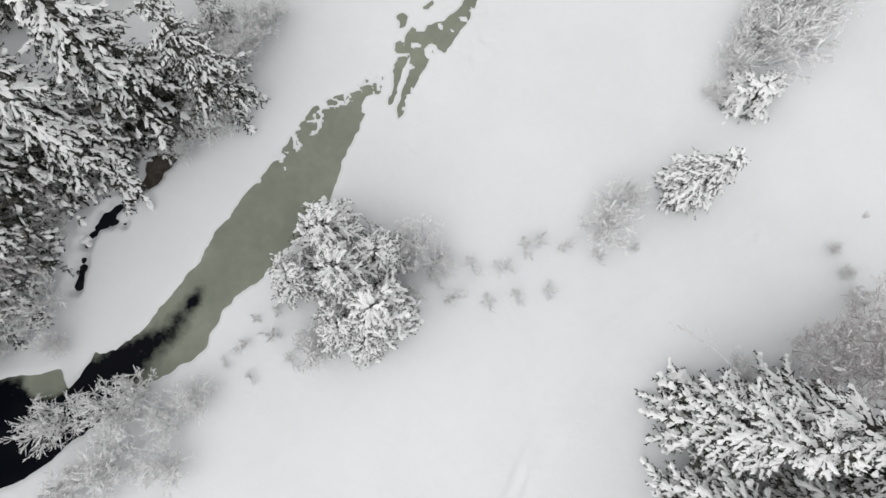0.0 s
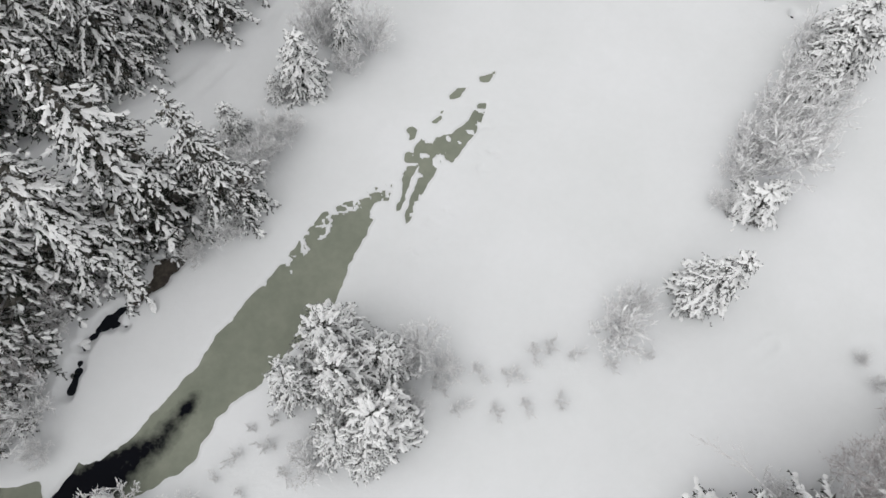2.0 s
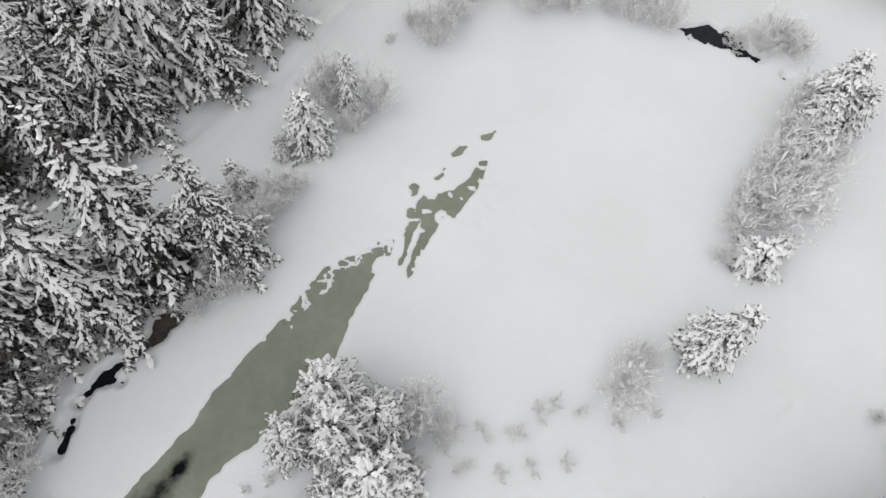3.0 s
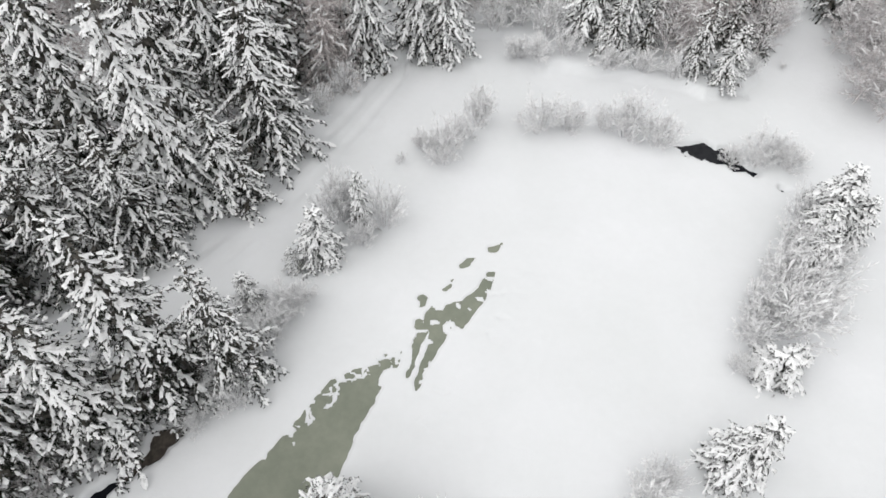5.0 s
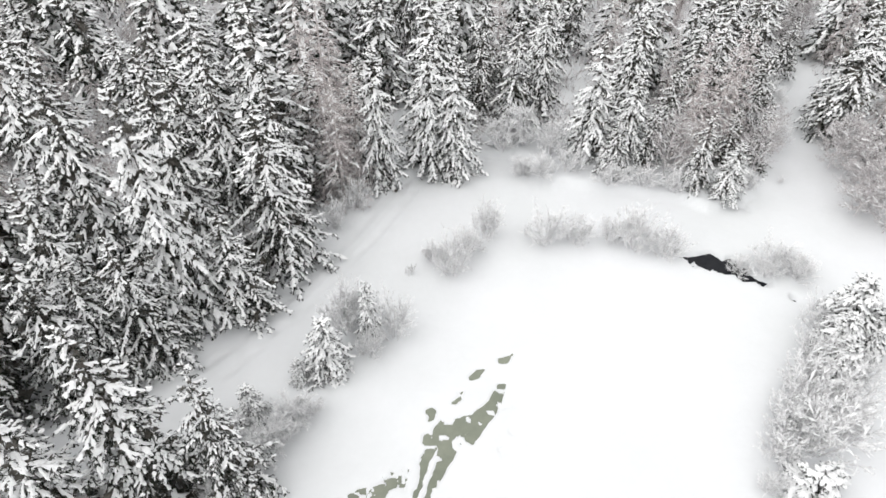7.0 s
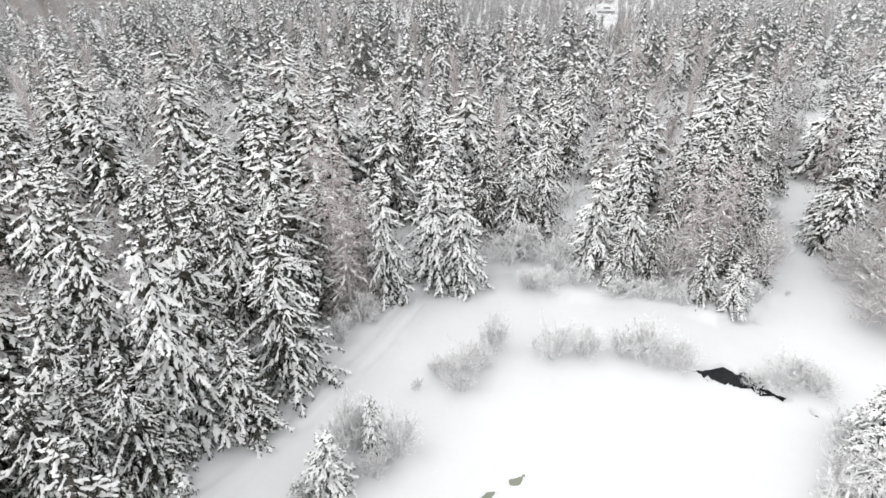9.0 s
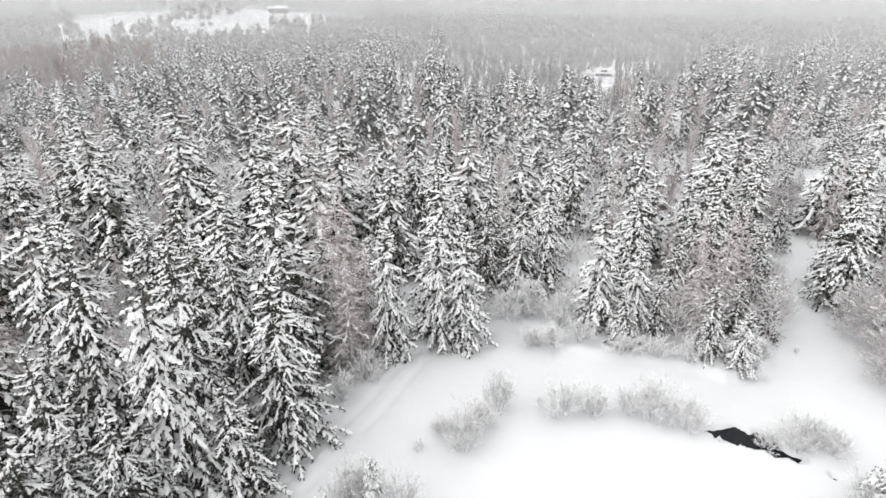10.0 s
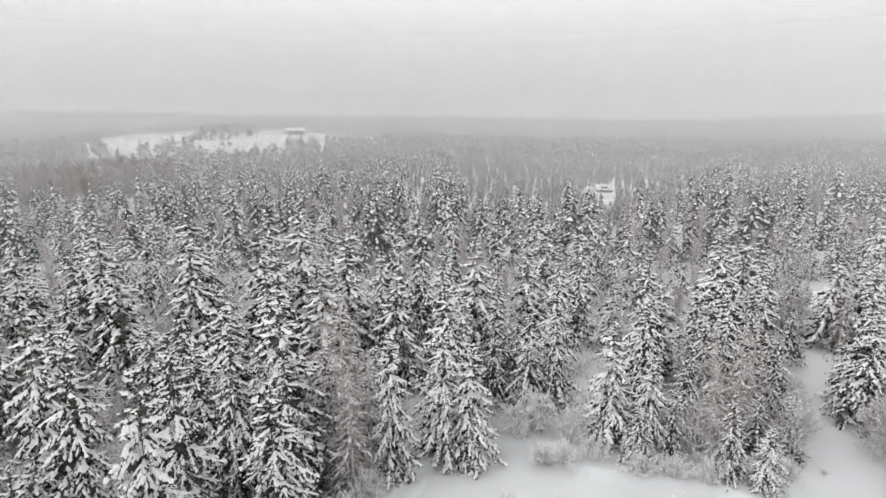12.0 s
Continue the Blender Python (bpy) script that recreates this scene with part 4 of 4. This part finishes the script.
stand(SHRUB, 3.1, 2.05, [
    (25.4, 34.2, 1.9, 1.5), (27.8, 34.6, 2.4, 2.0), (28.9, 32.8, 2.0, 1.7), (26.8, 33.2, 1.6, 1.3), (29.6, 34.0, 1.6, 1.4),
    (7.0, 51.2, 3.4, 2.4), (9.6, 52.4, 4.4, 2.8), (12.0, 50.4, 4.0, 2.4), (10.6, 46.4, 2.2, 1.8), (13.2, 47.0, 2.4, 1.6), (9.0, 47.6, 2.2, 1.8), (17.0, 45.2, 2.2, 2.2), (20.0, 44.8, 2.0, 1.9), (22.6, 43.9, 2.4, 1.6),
    (15.0, 53.0, 3.6, 2.2), (29.5, 44.2, 2.0, 1.2), (36.6, 55.0, 2.4, 1.4),
])
stand(SHRUB, 3.1, 2.05, [
    (-17.8, 10.8, 2.0, 1.2), (-19.6, 8.7, 2.4, 1.4), (-20.6, 6.9, 2.6, 1.5), (-12.8, 12.3, 1.6, 1.0), (-11.8, 15.0, 2.2, 1.3), (-22.8, 1.6, 2.4, 1.6), (-21.0, 5.4, 2.2, 1.3), (-23.0, 5.4, 3.0, 1.8), (-19.4, 1.6, 1.4, 1.0),
])
stand(LOW, 0.66, 0.50, [
    (3.3, 5.2, 0.54, 0.45), (5.3, 4.9, 0.48, 0.52), (6.5, 6.2, 0.60, 0.45), (7.6, 6.5, 0.60, 0.38), (5.8, 3.3, 0.54, 0.38), (4.2, 3.0, 0.48, 0.38), (2.2, 3.2, 0.48, 0.45), (7.9, 3.5, 0.42, 0.38),
    (8.9, 6.0, 0.42, 0.38), (-8.0, 1.7, 0.54, 0.38), (-9.6, 1.2, 0.42, 0.38), (-1.8, 33.2, 0.78, 0.30), (8.0, 38.0, 0.72, 0.26), (13.2, 6.0, 0.36, 0.30), (28.2, 7.4, 0.30, 0.15), (10.9, 5.4, 0.54, 0.38),
    (-7.0, 0.2, 0.42, 0.38), (-7.6, 3.0, 0.42, 0.30), (34.0, 46.2, 0.30, 0.38), (1.2, 4.4, 0.54, 0.45), (-10.4, 0.2, 0.30, 0.25), (-8.8, 2.6, 0.30, 0.22), (-9.2, -0.6, 0.36, 0.25),
])

sapling([(19.4, -2.8, -0.2), (17.6, -1.6, 2.4), (15.4, 0.0, 3.8), (13.9, 0.8, 4.6), (12.9, 1.2, 5.0)], "thin bare sapling bowed over the snow beside spruces")

# ------------------------------------------------------------ the wood behind
EDGE = [(-120, 10), (-40, 18), (-26, 23.5), (-19, 28), (-14, 31), (-12.5, 35), (-9.5, 40), (-6.5, 46), (-4, 50), (3, 53), (9, 53), (16, 52), (24, 50), (31, 49), (33, 52), (38, 60), (45, 72), (52, 84), (60, 97), (70, 110), (85, 130)]
RIGHT = [(85, 124), (74, 104), (64, 92), (54, 78), (46, 64), (43.5, 56), (42, 46), (46, 38), (70, 20), (160, 20), (160, 124)]
HOUSE_CLEARING = [(46, 196), (56, 200), (66, 222), (78, 240), (74, 256), (60, 252), (52, 226)]
GLADES = ((31, 188, 5), (92, 268, 7), (250, 512, 14))
FIELD = [(-300, 470), (-245, 385), (-215, 385), (-190, 455), (-120, 560), (-75, 640), (-95, 735), (-300, 720), (-420, 640)]
WOODLAND = EDGE + [(420, 1500), (-1400, 1500), (-1400, 10)]


def in_wood(x, y):
    wood = (inside_distance(x, y, WOODLAND) < 0) & (line_distance(x, y, TRACK) > 3.2)
    wood |= inside_distance(x, y, RIGHT) < 0
    wood |= (y > 124) & (line_distance(x, y, TRACK) > 3.2)
    for cx, cy, r in ((58, 86, 5.5), (66, 97, 5), (73, 106, 4), (1.5, 58, 3.5), *GLADES):
        wood &= np.hypot(x - cx, y - cy) > r
    wood &= inside_distance(x, y, HOUSE_CLEARING) > 0
    wood &= (inside_distance(x, y, FIELD) > 70 * (value_noise(x, y, 45, 31) - 0.62)) | (value_noise(x, y, 34, 33) > 0.70)
    wood &= ~((x > -190) & (x < -115) & (y > 180) & (y < 280) & (value_noise(x, y, 16, 35) < 0.62))
    # a way between the pair of spruces and the wood
    wood &= ~((np.abs(x + 2.8 - 0.02 * (y - 46)) < 1.6) & (y < 66))
    return wood


def scatter(x0, x1, y0, y1, gap, seed):
    rng = np.random.RandomState(seed)
    X, Y = np.meshgrid(np.arange(x0, x1, gap), np.arange(y0, y1, gap))
    x = X.ravel() + rng.uniform(-0.6, 0.6, X.size) * gap
    y = Y.ravel() + rng.uniform(-0.6, 0.6, X.size) * gap
    seen = (np.abs(x) < 0.80 * y + 16)
    x, y = x[seen], y[seen]
    ok = in_wood(x, y) & (rng.rand(len(x)) < 0.9)
    return x[ok], y[ok]


# young growth along the wood's edge
for k in range(64):
    a = EDGE[6 + k % 12]
    b = EDGE[7 + k % 12]
    s = pick.random()
    x, y = a[0] + (b[0] - a[0]) * s + pick.uniform(-1.2, 1.6), a[1] + (b[1] - a[1]) * s + pick.uniform(-2.4, 1.5)
    if abs(x + 2.6) < 1.8 or any((x - p) ** 2 + (y - q) ** 2 < (0.6 * w + 0.5) ** 2 for p, q, w in taken):
        continue
    kind = pick.random()
    if kind < 0.40:
        tall = pick.uniform(3.0, 7.5)
        stand([pick.choice(WOOD)], 14, 3.0, [(x, y, tall, 0.6 + 0.20 * tall)])
    elif kind < 0.65:
        stand([pick.choice(BIRCH)], 9, 2.7, [(x, y, pick.uniform(3.5, 6.5), pick.uniform(1.2, 2.0))])
    else:
        stand([pick.choice(SHRUB)], 2.6, 1.8, [(x, y, pick.uniform(1.6, 3.6), pick.uniform(1.1, 1.9))])

NEAR_END = 82.0
wx, wy = scatter(-75, 75, 18, NEAR_END, 5.9, 7)
for x, y in zip(wx, wy):
    if any((x - a) ** 2 + (y - b) ** 2 < (0.55 * w + 1.1) ** 2 for a, b, w in taken):
        continue
    if x < -30 and y < 30:
        continue
    tall = pick.uniform(6.5, 16.5) + (2.5 if x < -8 else 0.0)
    if pick.random() < 0.20:
        place(pick.choice(LARCH_TREE), x, y, tall * 0.95, tall * 0.17, pick.uniform(0, 6.28), 15, 2.6)
    else:
        place(pick.choice(WOOD if y < 58 else DEEP), x, y, tall, tall * pick.uniform(0.22, 0.29) + 0.9, pick.uniform(0, 6.28), 14, 3.0)
for thing in TALL + HEAVY + YOUNG + BROAD + DWARF + WOOD + DEEP + SHRUB + LOW + BIRCH + LARCH_TREE:
    remove(thing)


def undergrowth():
    """Thin frosted saplings and twigs that fill the floor of the wood."""
    rng = np.random.RandomState(44)
    x, y = scatter(-70, 75, 22, 125, 1.55, 45)
    z = ground_height(x, y)
    n = len(x)
    per = 9
    root = np.stack([x, y, z - 0.1], 1)
    tall = rng.uniform(0.8, 3.4, n)
    A = np.repeat(root, per, 0) + rng.normal(0, 0.25, (n * per, 3)) * [1, 1, 0]
    d = unit(rng.normal(0, 0.5, (n * per, 3)) * [1, 1, 0.3] + [0, 0, 1])
    base = A + d * (np.repeat(tall, per) * rng.uniform(0, 0.5, n * per))[:, None]
    B = A + d * (np.repeat(tall, per) * rng.uniform(0.6, 1.1, n * per))[:, None]
    pile = Pile()
    splinters(pile, rng, base, B, 0.045, cross=False)
    S, T = sprout(rng, base, B, 1, 0.7, 0.7, 0.0)
    splinters(pile, rng, S, T, 0.045, cross=False)
    tagged(new("undergrowth", pile.mesh("undergrowth", [MAUVE])), "grey frosted saplings and twigs between the spruces", "undergrowth", kind="stuff")


undergrowth()


def simple_conifer(seed, whorls, each, wide, snow=1.0, lumps=2, dark=0):
    """A spruce one metre high: dark drooping sprays with small lumps of snow on each."""
    rng = np.random.RandomState(seed)
    v, f, m = [], [], []
    up = np.array([0, 0, 1.0])

    def tri(a, b, c, mat):
        f.append((len(v), len(v) + 1, len(v) + 2))
        v.extend((a, b, c))
        m.append(mat)

    for level in range(whorls):
        full = rng.uniform(0.75, 1.15)
        start = rng.uniform(0, 6.28)
        for k in range(each):
            if rng.rand() < 0.08:
                continue
            s = 0.06 + 0.92 * ((level + rng.rand()) / whorls) ** 0.92
            reach = 0.30 * full * (1 - s) ** 1.08 * rng.uniform(0.65, 1.25) + 0.012
            az = start + 6.283 * (k + rng.uniform(-0.35, 0.35)) / each
            o, t = np.array([math.cos(az), math.sin(az), 0]), np.array([-math.sin(az), math.cos(az), 0])
            w = (reach * 0.36 + 0.012) * rng.uniform(0.8, 1.3) * wide
            root = up * (s + 0.015)
            bend = root + o * reach * 0.55 - up * reach * 0.12
            tip = root + o * reach - up * reach * rng.uniform(0.4, 0.75)
            tri(root, bend + t * w - up * w * 0.9, tip, dark)
            tri(root, tip, bend - t * w - up * w * 0.9, dark)
            for q in () if snow == 0 else (rng.uniform(0.1, 0.3), rng.uniform(0.4, 0.65), rng.uniform(0.75, 0.95))[3 - lumps:]:
                c = root + (tip - root) * q + up * (reach * 0.14 + 0.006) + t * w * rng.uniform(-0.3, 0.3)
                h = w * rng.uniform(0.30, 0.62) * snow
                e = unit(tip - root) * h * rng.uniform(0.9, 1.6)
                tri(c - e + up * 0.003, c + t * h - up * h * 0.4, c + e - up * h * 0.4, 1)
                tri(c - e + up * 0.003, c + e - up * h * 0.4, c - t * h - up * h * 0.4, 1)
    return np.array(v), np.array(f), np.array(m)


def simple_bare(seed, count, wide, mat=2):
    """A bare tree one metre high made of thin upward twigs."""
    rng = np.random.RandomState(seed)
    A = np.stack([rng.normal(0, 0.02, count), rng.normal(0, 0.02, count), rng.uniform(0.0, 0.75, count)], 1)
    az, r = rng.uniform(0, 6.28, count), rng.uniform(0.05, 0.17, count)
    B = A + np.stack([np.cos(az) * r, np.sin(az) * r, rng.uniform(0.1, 0.3, count)], 1)
    u = unit(np.cross(unit(B - A), rng.normal(size=(count, 3)))) * wide
    v = np.stack([A - u, A + u, B], 1).reshape(-1, 3)
    return v, np.arange(3 * count).reshape(-1, 3), np.full(count, mat)


def thicket(name, x, y, patterns, low, high, bare, seed, label):
    rng = np.random.RandomState(seed)
    z = ground_height(x, y)
    pile_v, pile_f, pile_m, n = [], [], [], 0
    kind = rng.rand(len(x))
    for k in range(len(x)):
        pale = x[k] > 5 and 150 < y[k] < 430 and x[k] < 0.40 * y[k]
        v, f, m = patterns[1][rng.randint(len(patterns[1]))] if kind[k] < (0.93 if pale else bare) else patterns[0][rng.randint(len(patterns[0]))]
        tall = rng.uniform(low, high) * (0.55 if pale else 0.8 if kind[k] < bare else 1)
        wide = tall * rng.uniform(0.8, 1.25)
        t = 6.28 * rng.rand()
        c, s = math.cos(t), math.sin(t)
        q = np.stack([(v[:, 0] * c - v[:, 1] * s) * wide + x[k], (v[:, 0] * s + v[:, 1] * c) * wide + y[k], v[:, 2] * tall + z[k] - 0.2], 1)
        pile_v.append(q), pile_f.append(f + n), pile_m.append(m)
        n += len(v)
    me = mesh_of(name, np.concatenate(pile_v), np.concatenate(pile_f), [NEEDLES, TREE_SNOW, FAR_GREY, PALE_TWIG, LARCH, SHADE_TWIG], np.concatenate(pile_m))
    return tagged(new(name, me), label, "forest", kind="stuff")


def frond_conifer(seed):
    rng = np.random.RandomState(seed)
    green, white = fronds(rng, 14.0, 3.9, 10, 5, 0.16, 0, 0.75, 0.95, 0.20 + 0.04 * (seed % 8))
    v = np.concatenate(green.v + white.v) / 14.0
    gf, wf = np.concatenate(green.f), np.concatenate(white.f) + green.n
    return v, np.concatenate([gf, wf]), np.concatenate([np.concatenate(green.m) * 5, np.ones(len(wf), int)])


close_trees = ([frond_conifer(180 + k) for k in range(8)], [simple_bare(190 + k, 170, 0.006, 4) for k in range(4)])
mid_trees = ([simple_conifer(200 + k, 11, 5, 0.9, 0.75, 2) for k in range(6)], [simple_bare(220 + k, 90, 0.011, 4) for k in range(4)])
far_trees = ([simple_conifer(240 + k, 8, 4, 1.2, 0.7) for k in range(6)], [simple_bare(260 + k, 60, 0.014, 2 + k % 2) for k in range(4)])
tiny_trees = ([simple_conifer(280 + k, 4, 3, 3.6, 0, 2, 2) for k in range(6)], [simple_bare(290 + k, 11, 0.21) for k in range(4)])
x, y = scatter(-150, 150, NEAR_END, 122, 5.3, 8)
thicket("forest", x, y, close_trees, 6.0, 18.0, 0.27, 8, "snowy spruces and larches crowding the middle of the forest")
x, y = scatter(-150, 150, 122, 165, 5.2, 18)
thicket("forest", x, y, mid_trees, 6.0, 18.0, 0.30, 9, "dense snow-covered spruce forest fading into the haze")
x, y = scatter(-320, 320, 165, 370, 6.3, 10)
ex, ey = scatter(0, 175, 150, 430, 4.6, 19)
pale = (ex > 5) & (ex < 0.40 * ey)
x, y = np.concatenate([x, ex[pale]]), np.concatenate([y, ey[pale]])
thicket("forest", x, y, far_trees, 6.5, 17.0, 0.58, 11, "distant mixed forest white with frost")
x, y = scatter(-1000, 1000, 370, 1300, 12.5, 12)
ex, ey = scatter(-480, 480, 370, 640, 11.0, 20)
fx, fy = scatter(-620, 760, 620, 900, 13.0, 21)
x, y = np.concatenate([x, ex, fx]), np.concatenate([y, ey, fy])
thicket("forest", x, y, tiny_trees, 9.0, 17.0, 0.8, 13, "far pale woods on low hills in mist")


def brown_grove():
    rng = np.random.RandomState(17)
    x, y = rng.uniform(-188, -118, 150), rng.uniform(182, 278, 150)
    patterns = [simple_bare(300 + k, 90, 0.018) for k in range(3)]
    v, f, n = [], [], 0
    z = ground_height(x, y)
    for k in range(150):
        p, q, _ = patterns[k % 3]
        tall = rng.uniform(9, 17)
        v.append(p * [tall, tall, tall] + [x[k], y[k], z[k]])
        f.append(q + n)
        n += len(p)
    me = mesh_of("grove", np.concatenate(v), np.concatenate(f), [RED_TWIG])
    tagged(new("grove", me), "leafless brownish trees in the far forest", "forest", kind="stuff")


brown_grove()


# ------------------------------------------------------------ far buildings
ROOF = SNOW
WALL = make_plain("weathered_boards", (0.10, 0.09, 0.085), (0.20, 0.18, 0.17), 1.5)


def barn(x, y, long, deep, wall, roof, turn, label):
    thing = tagged(new("barn"), label, "building")
    z = height_at(x, y)
    a, b = long / 2, deep / 2
    v = [(-a, -b, -1), (a, -b, -1), (a, b, -1), (-a, b, -1), (-a, -b, wall), (a, -b, wall), (a, b, wall), (-a, b, wall), (-a, 0, wall + roof), (a, 0, wall + roof)]
    f = [(0, 1, 5), (0, 5, 4), (2, 3, 7), (2, 7, 6), (1, 2, 6), (1, 6, 5), (3, 0, 4), (3, 4, 7), (4, 8, 7), (4, 7, 8), (5, 6, 9)]
    part("wall", mesh_of("wall", v, f, [WALL]), thing)
    e, o = 0.5, 0.25
    for sgn in (-1, 1):
        p = [(-a - e, sgn * (b + e), wall - 0.35), (a + e, sgn * (b + e), wall - 0.35), (a + e, 0, wall + roof + 0.05), (-a - e, 0, wall + roof + 0.05)]
        q = [(i, j, k + o) for i, j, k in p]
        part("roof", mesh_of("roof", p + q, [(0, 1, 2, 3), (4, 5, 6, 7), (0, 1, 5, 4), (1, 2, 6, 5), (2, 3, 7, 6), (3, 0, 4, 7)], [ROOF]), thing, "snow-covered roof slope")
    dv = [(-1.4, -b - 0.04, 0), (1.4, -b - 0.04, 0), (1.4, -b - 0.04, 2.4), (-1.4, -b - 0.04, 2.4), (-1.4, -b + 0.04, 0), (1.4, -b + 0.04, 0), (1.4, -b + 0.04, 2.4), (-1.4, -b + 0.04, 2.4)]
    part("door", mesh_of("door", dv, [(0, 1, 2, 3), (4, 5, 6, 7), (0, 1, 5, 4), (1, 2, 6, 5), (2, 3, 7, 6), (3, 0, 4, 7)], [BARK]), thing, "dark wooden door")
    thing.matrix_world = pose(x, y, z, 0, 0, turn)
    return thing


barn(-168.0, 650.0, 20, 10, 3.6, 2.4, 8, "long low grey barn on a far snowy field")
barn(67.0, 246.0, 6.5, 5, 1.4, 1.5, -12, "small house with a snowy roof in a forest clearing")
barn(-170.0, 265.0, 9, 7, 3.0, 4.0, 30, "dark wooden cabin among far trees")


# ------------------------------------------------------------ distance haze over the far woods, put in as translucent sheets
def make_haze(name, thick, top, ridge_haze):
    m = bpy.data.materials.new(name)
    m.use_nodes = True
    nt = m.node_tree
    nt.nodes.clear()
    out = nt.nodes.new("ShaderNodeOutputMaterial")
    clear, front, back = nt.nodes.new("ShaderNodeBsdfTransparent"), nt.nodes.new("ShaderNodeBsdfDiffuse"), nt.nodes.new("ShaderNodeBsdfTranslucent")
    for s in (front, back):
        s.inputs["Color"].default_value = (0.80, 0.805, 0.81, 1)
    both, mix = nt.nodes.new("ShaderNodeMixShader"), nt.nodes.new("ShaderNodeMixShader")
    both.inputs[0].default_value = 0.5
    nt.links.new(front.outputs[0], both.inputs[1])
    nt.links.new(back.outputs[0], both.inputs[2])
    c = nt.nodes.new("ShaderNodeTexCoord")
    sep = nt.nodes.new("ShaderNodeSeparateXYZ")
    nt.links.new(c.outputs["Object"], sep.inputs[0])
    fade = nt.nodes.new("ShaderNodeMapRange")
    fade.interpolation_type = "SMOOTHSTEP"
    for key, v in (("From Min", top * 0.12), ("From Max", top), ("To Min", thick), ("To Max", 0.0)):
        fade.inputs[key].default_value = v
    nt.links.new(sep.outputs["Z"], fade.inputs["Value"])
    # in the two far sheets the haze thickens with height before it fades
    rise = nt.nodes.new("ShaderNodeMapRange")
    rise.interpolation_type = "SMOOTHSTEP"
    for key, v in (("From Min", 10.0), ("From Max", 62.0), ("To Min", 0.25 if ridge_haze else 1.0), ("To Max", 1.0)):
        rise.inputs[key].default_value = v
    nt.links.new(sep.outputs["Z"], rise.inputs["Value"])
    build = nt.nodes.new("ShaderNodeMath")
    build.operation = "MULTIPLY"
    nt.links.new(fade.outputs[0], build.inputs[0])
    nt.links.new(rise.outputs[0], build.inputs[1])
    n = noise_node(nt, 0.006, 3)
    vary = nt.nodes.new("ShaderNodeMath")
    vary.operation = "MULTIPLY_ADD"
    vary.inputs[1].default_value, vary.inputs[2].default_value = (0.0, 1.0) if ridge_haze else (0.4, 0.8)
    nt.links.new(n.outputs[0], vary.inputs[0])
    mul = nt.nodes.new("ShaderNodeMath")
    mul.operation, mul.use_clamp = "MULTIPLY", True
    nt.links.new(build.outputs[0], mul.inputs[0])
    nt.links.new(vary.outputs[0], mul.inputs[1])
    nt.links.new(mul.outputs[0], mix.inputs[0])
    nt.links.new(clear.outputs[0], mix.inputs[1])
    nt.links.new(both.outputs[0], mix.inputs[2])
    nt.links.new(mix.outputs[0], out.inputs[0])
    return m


# a curved see-through sheet, added to whiten what stands beyond it like haze
def haze_sheet(far, thick, top, ridge_haze=False):
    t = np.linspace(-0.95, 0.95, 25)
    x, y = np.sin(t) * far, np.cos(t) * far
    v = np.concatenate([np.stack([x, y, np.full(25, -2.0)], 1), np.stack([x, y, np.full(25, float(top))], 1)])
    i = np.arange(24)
    me = mesh_of("mist", v, np.stack([i, i + 1, i + 26, i + 25], 1), [make_haze("mist", thick, top, ridge_haze)], smooth=True)
    tagged(new("mist", me), "thin white translucent sheet that stands in for haze over the far woods", "mist", kind="structure")


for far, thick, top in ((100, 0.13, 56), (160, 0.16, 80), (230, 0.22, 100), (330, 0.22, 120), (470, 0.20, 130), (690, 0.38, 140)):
    haze_sheet(far, thick, top)
haze_sheet(760, 0.55, 240, True)
haze_sheet(960, 0.50, 290, True)
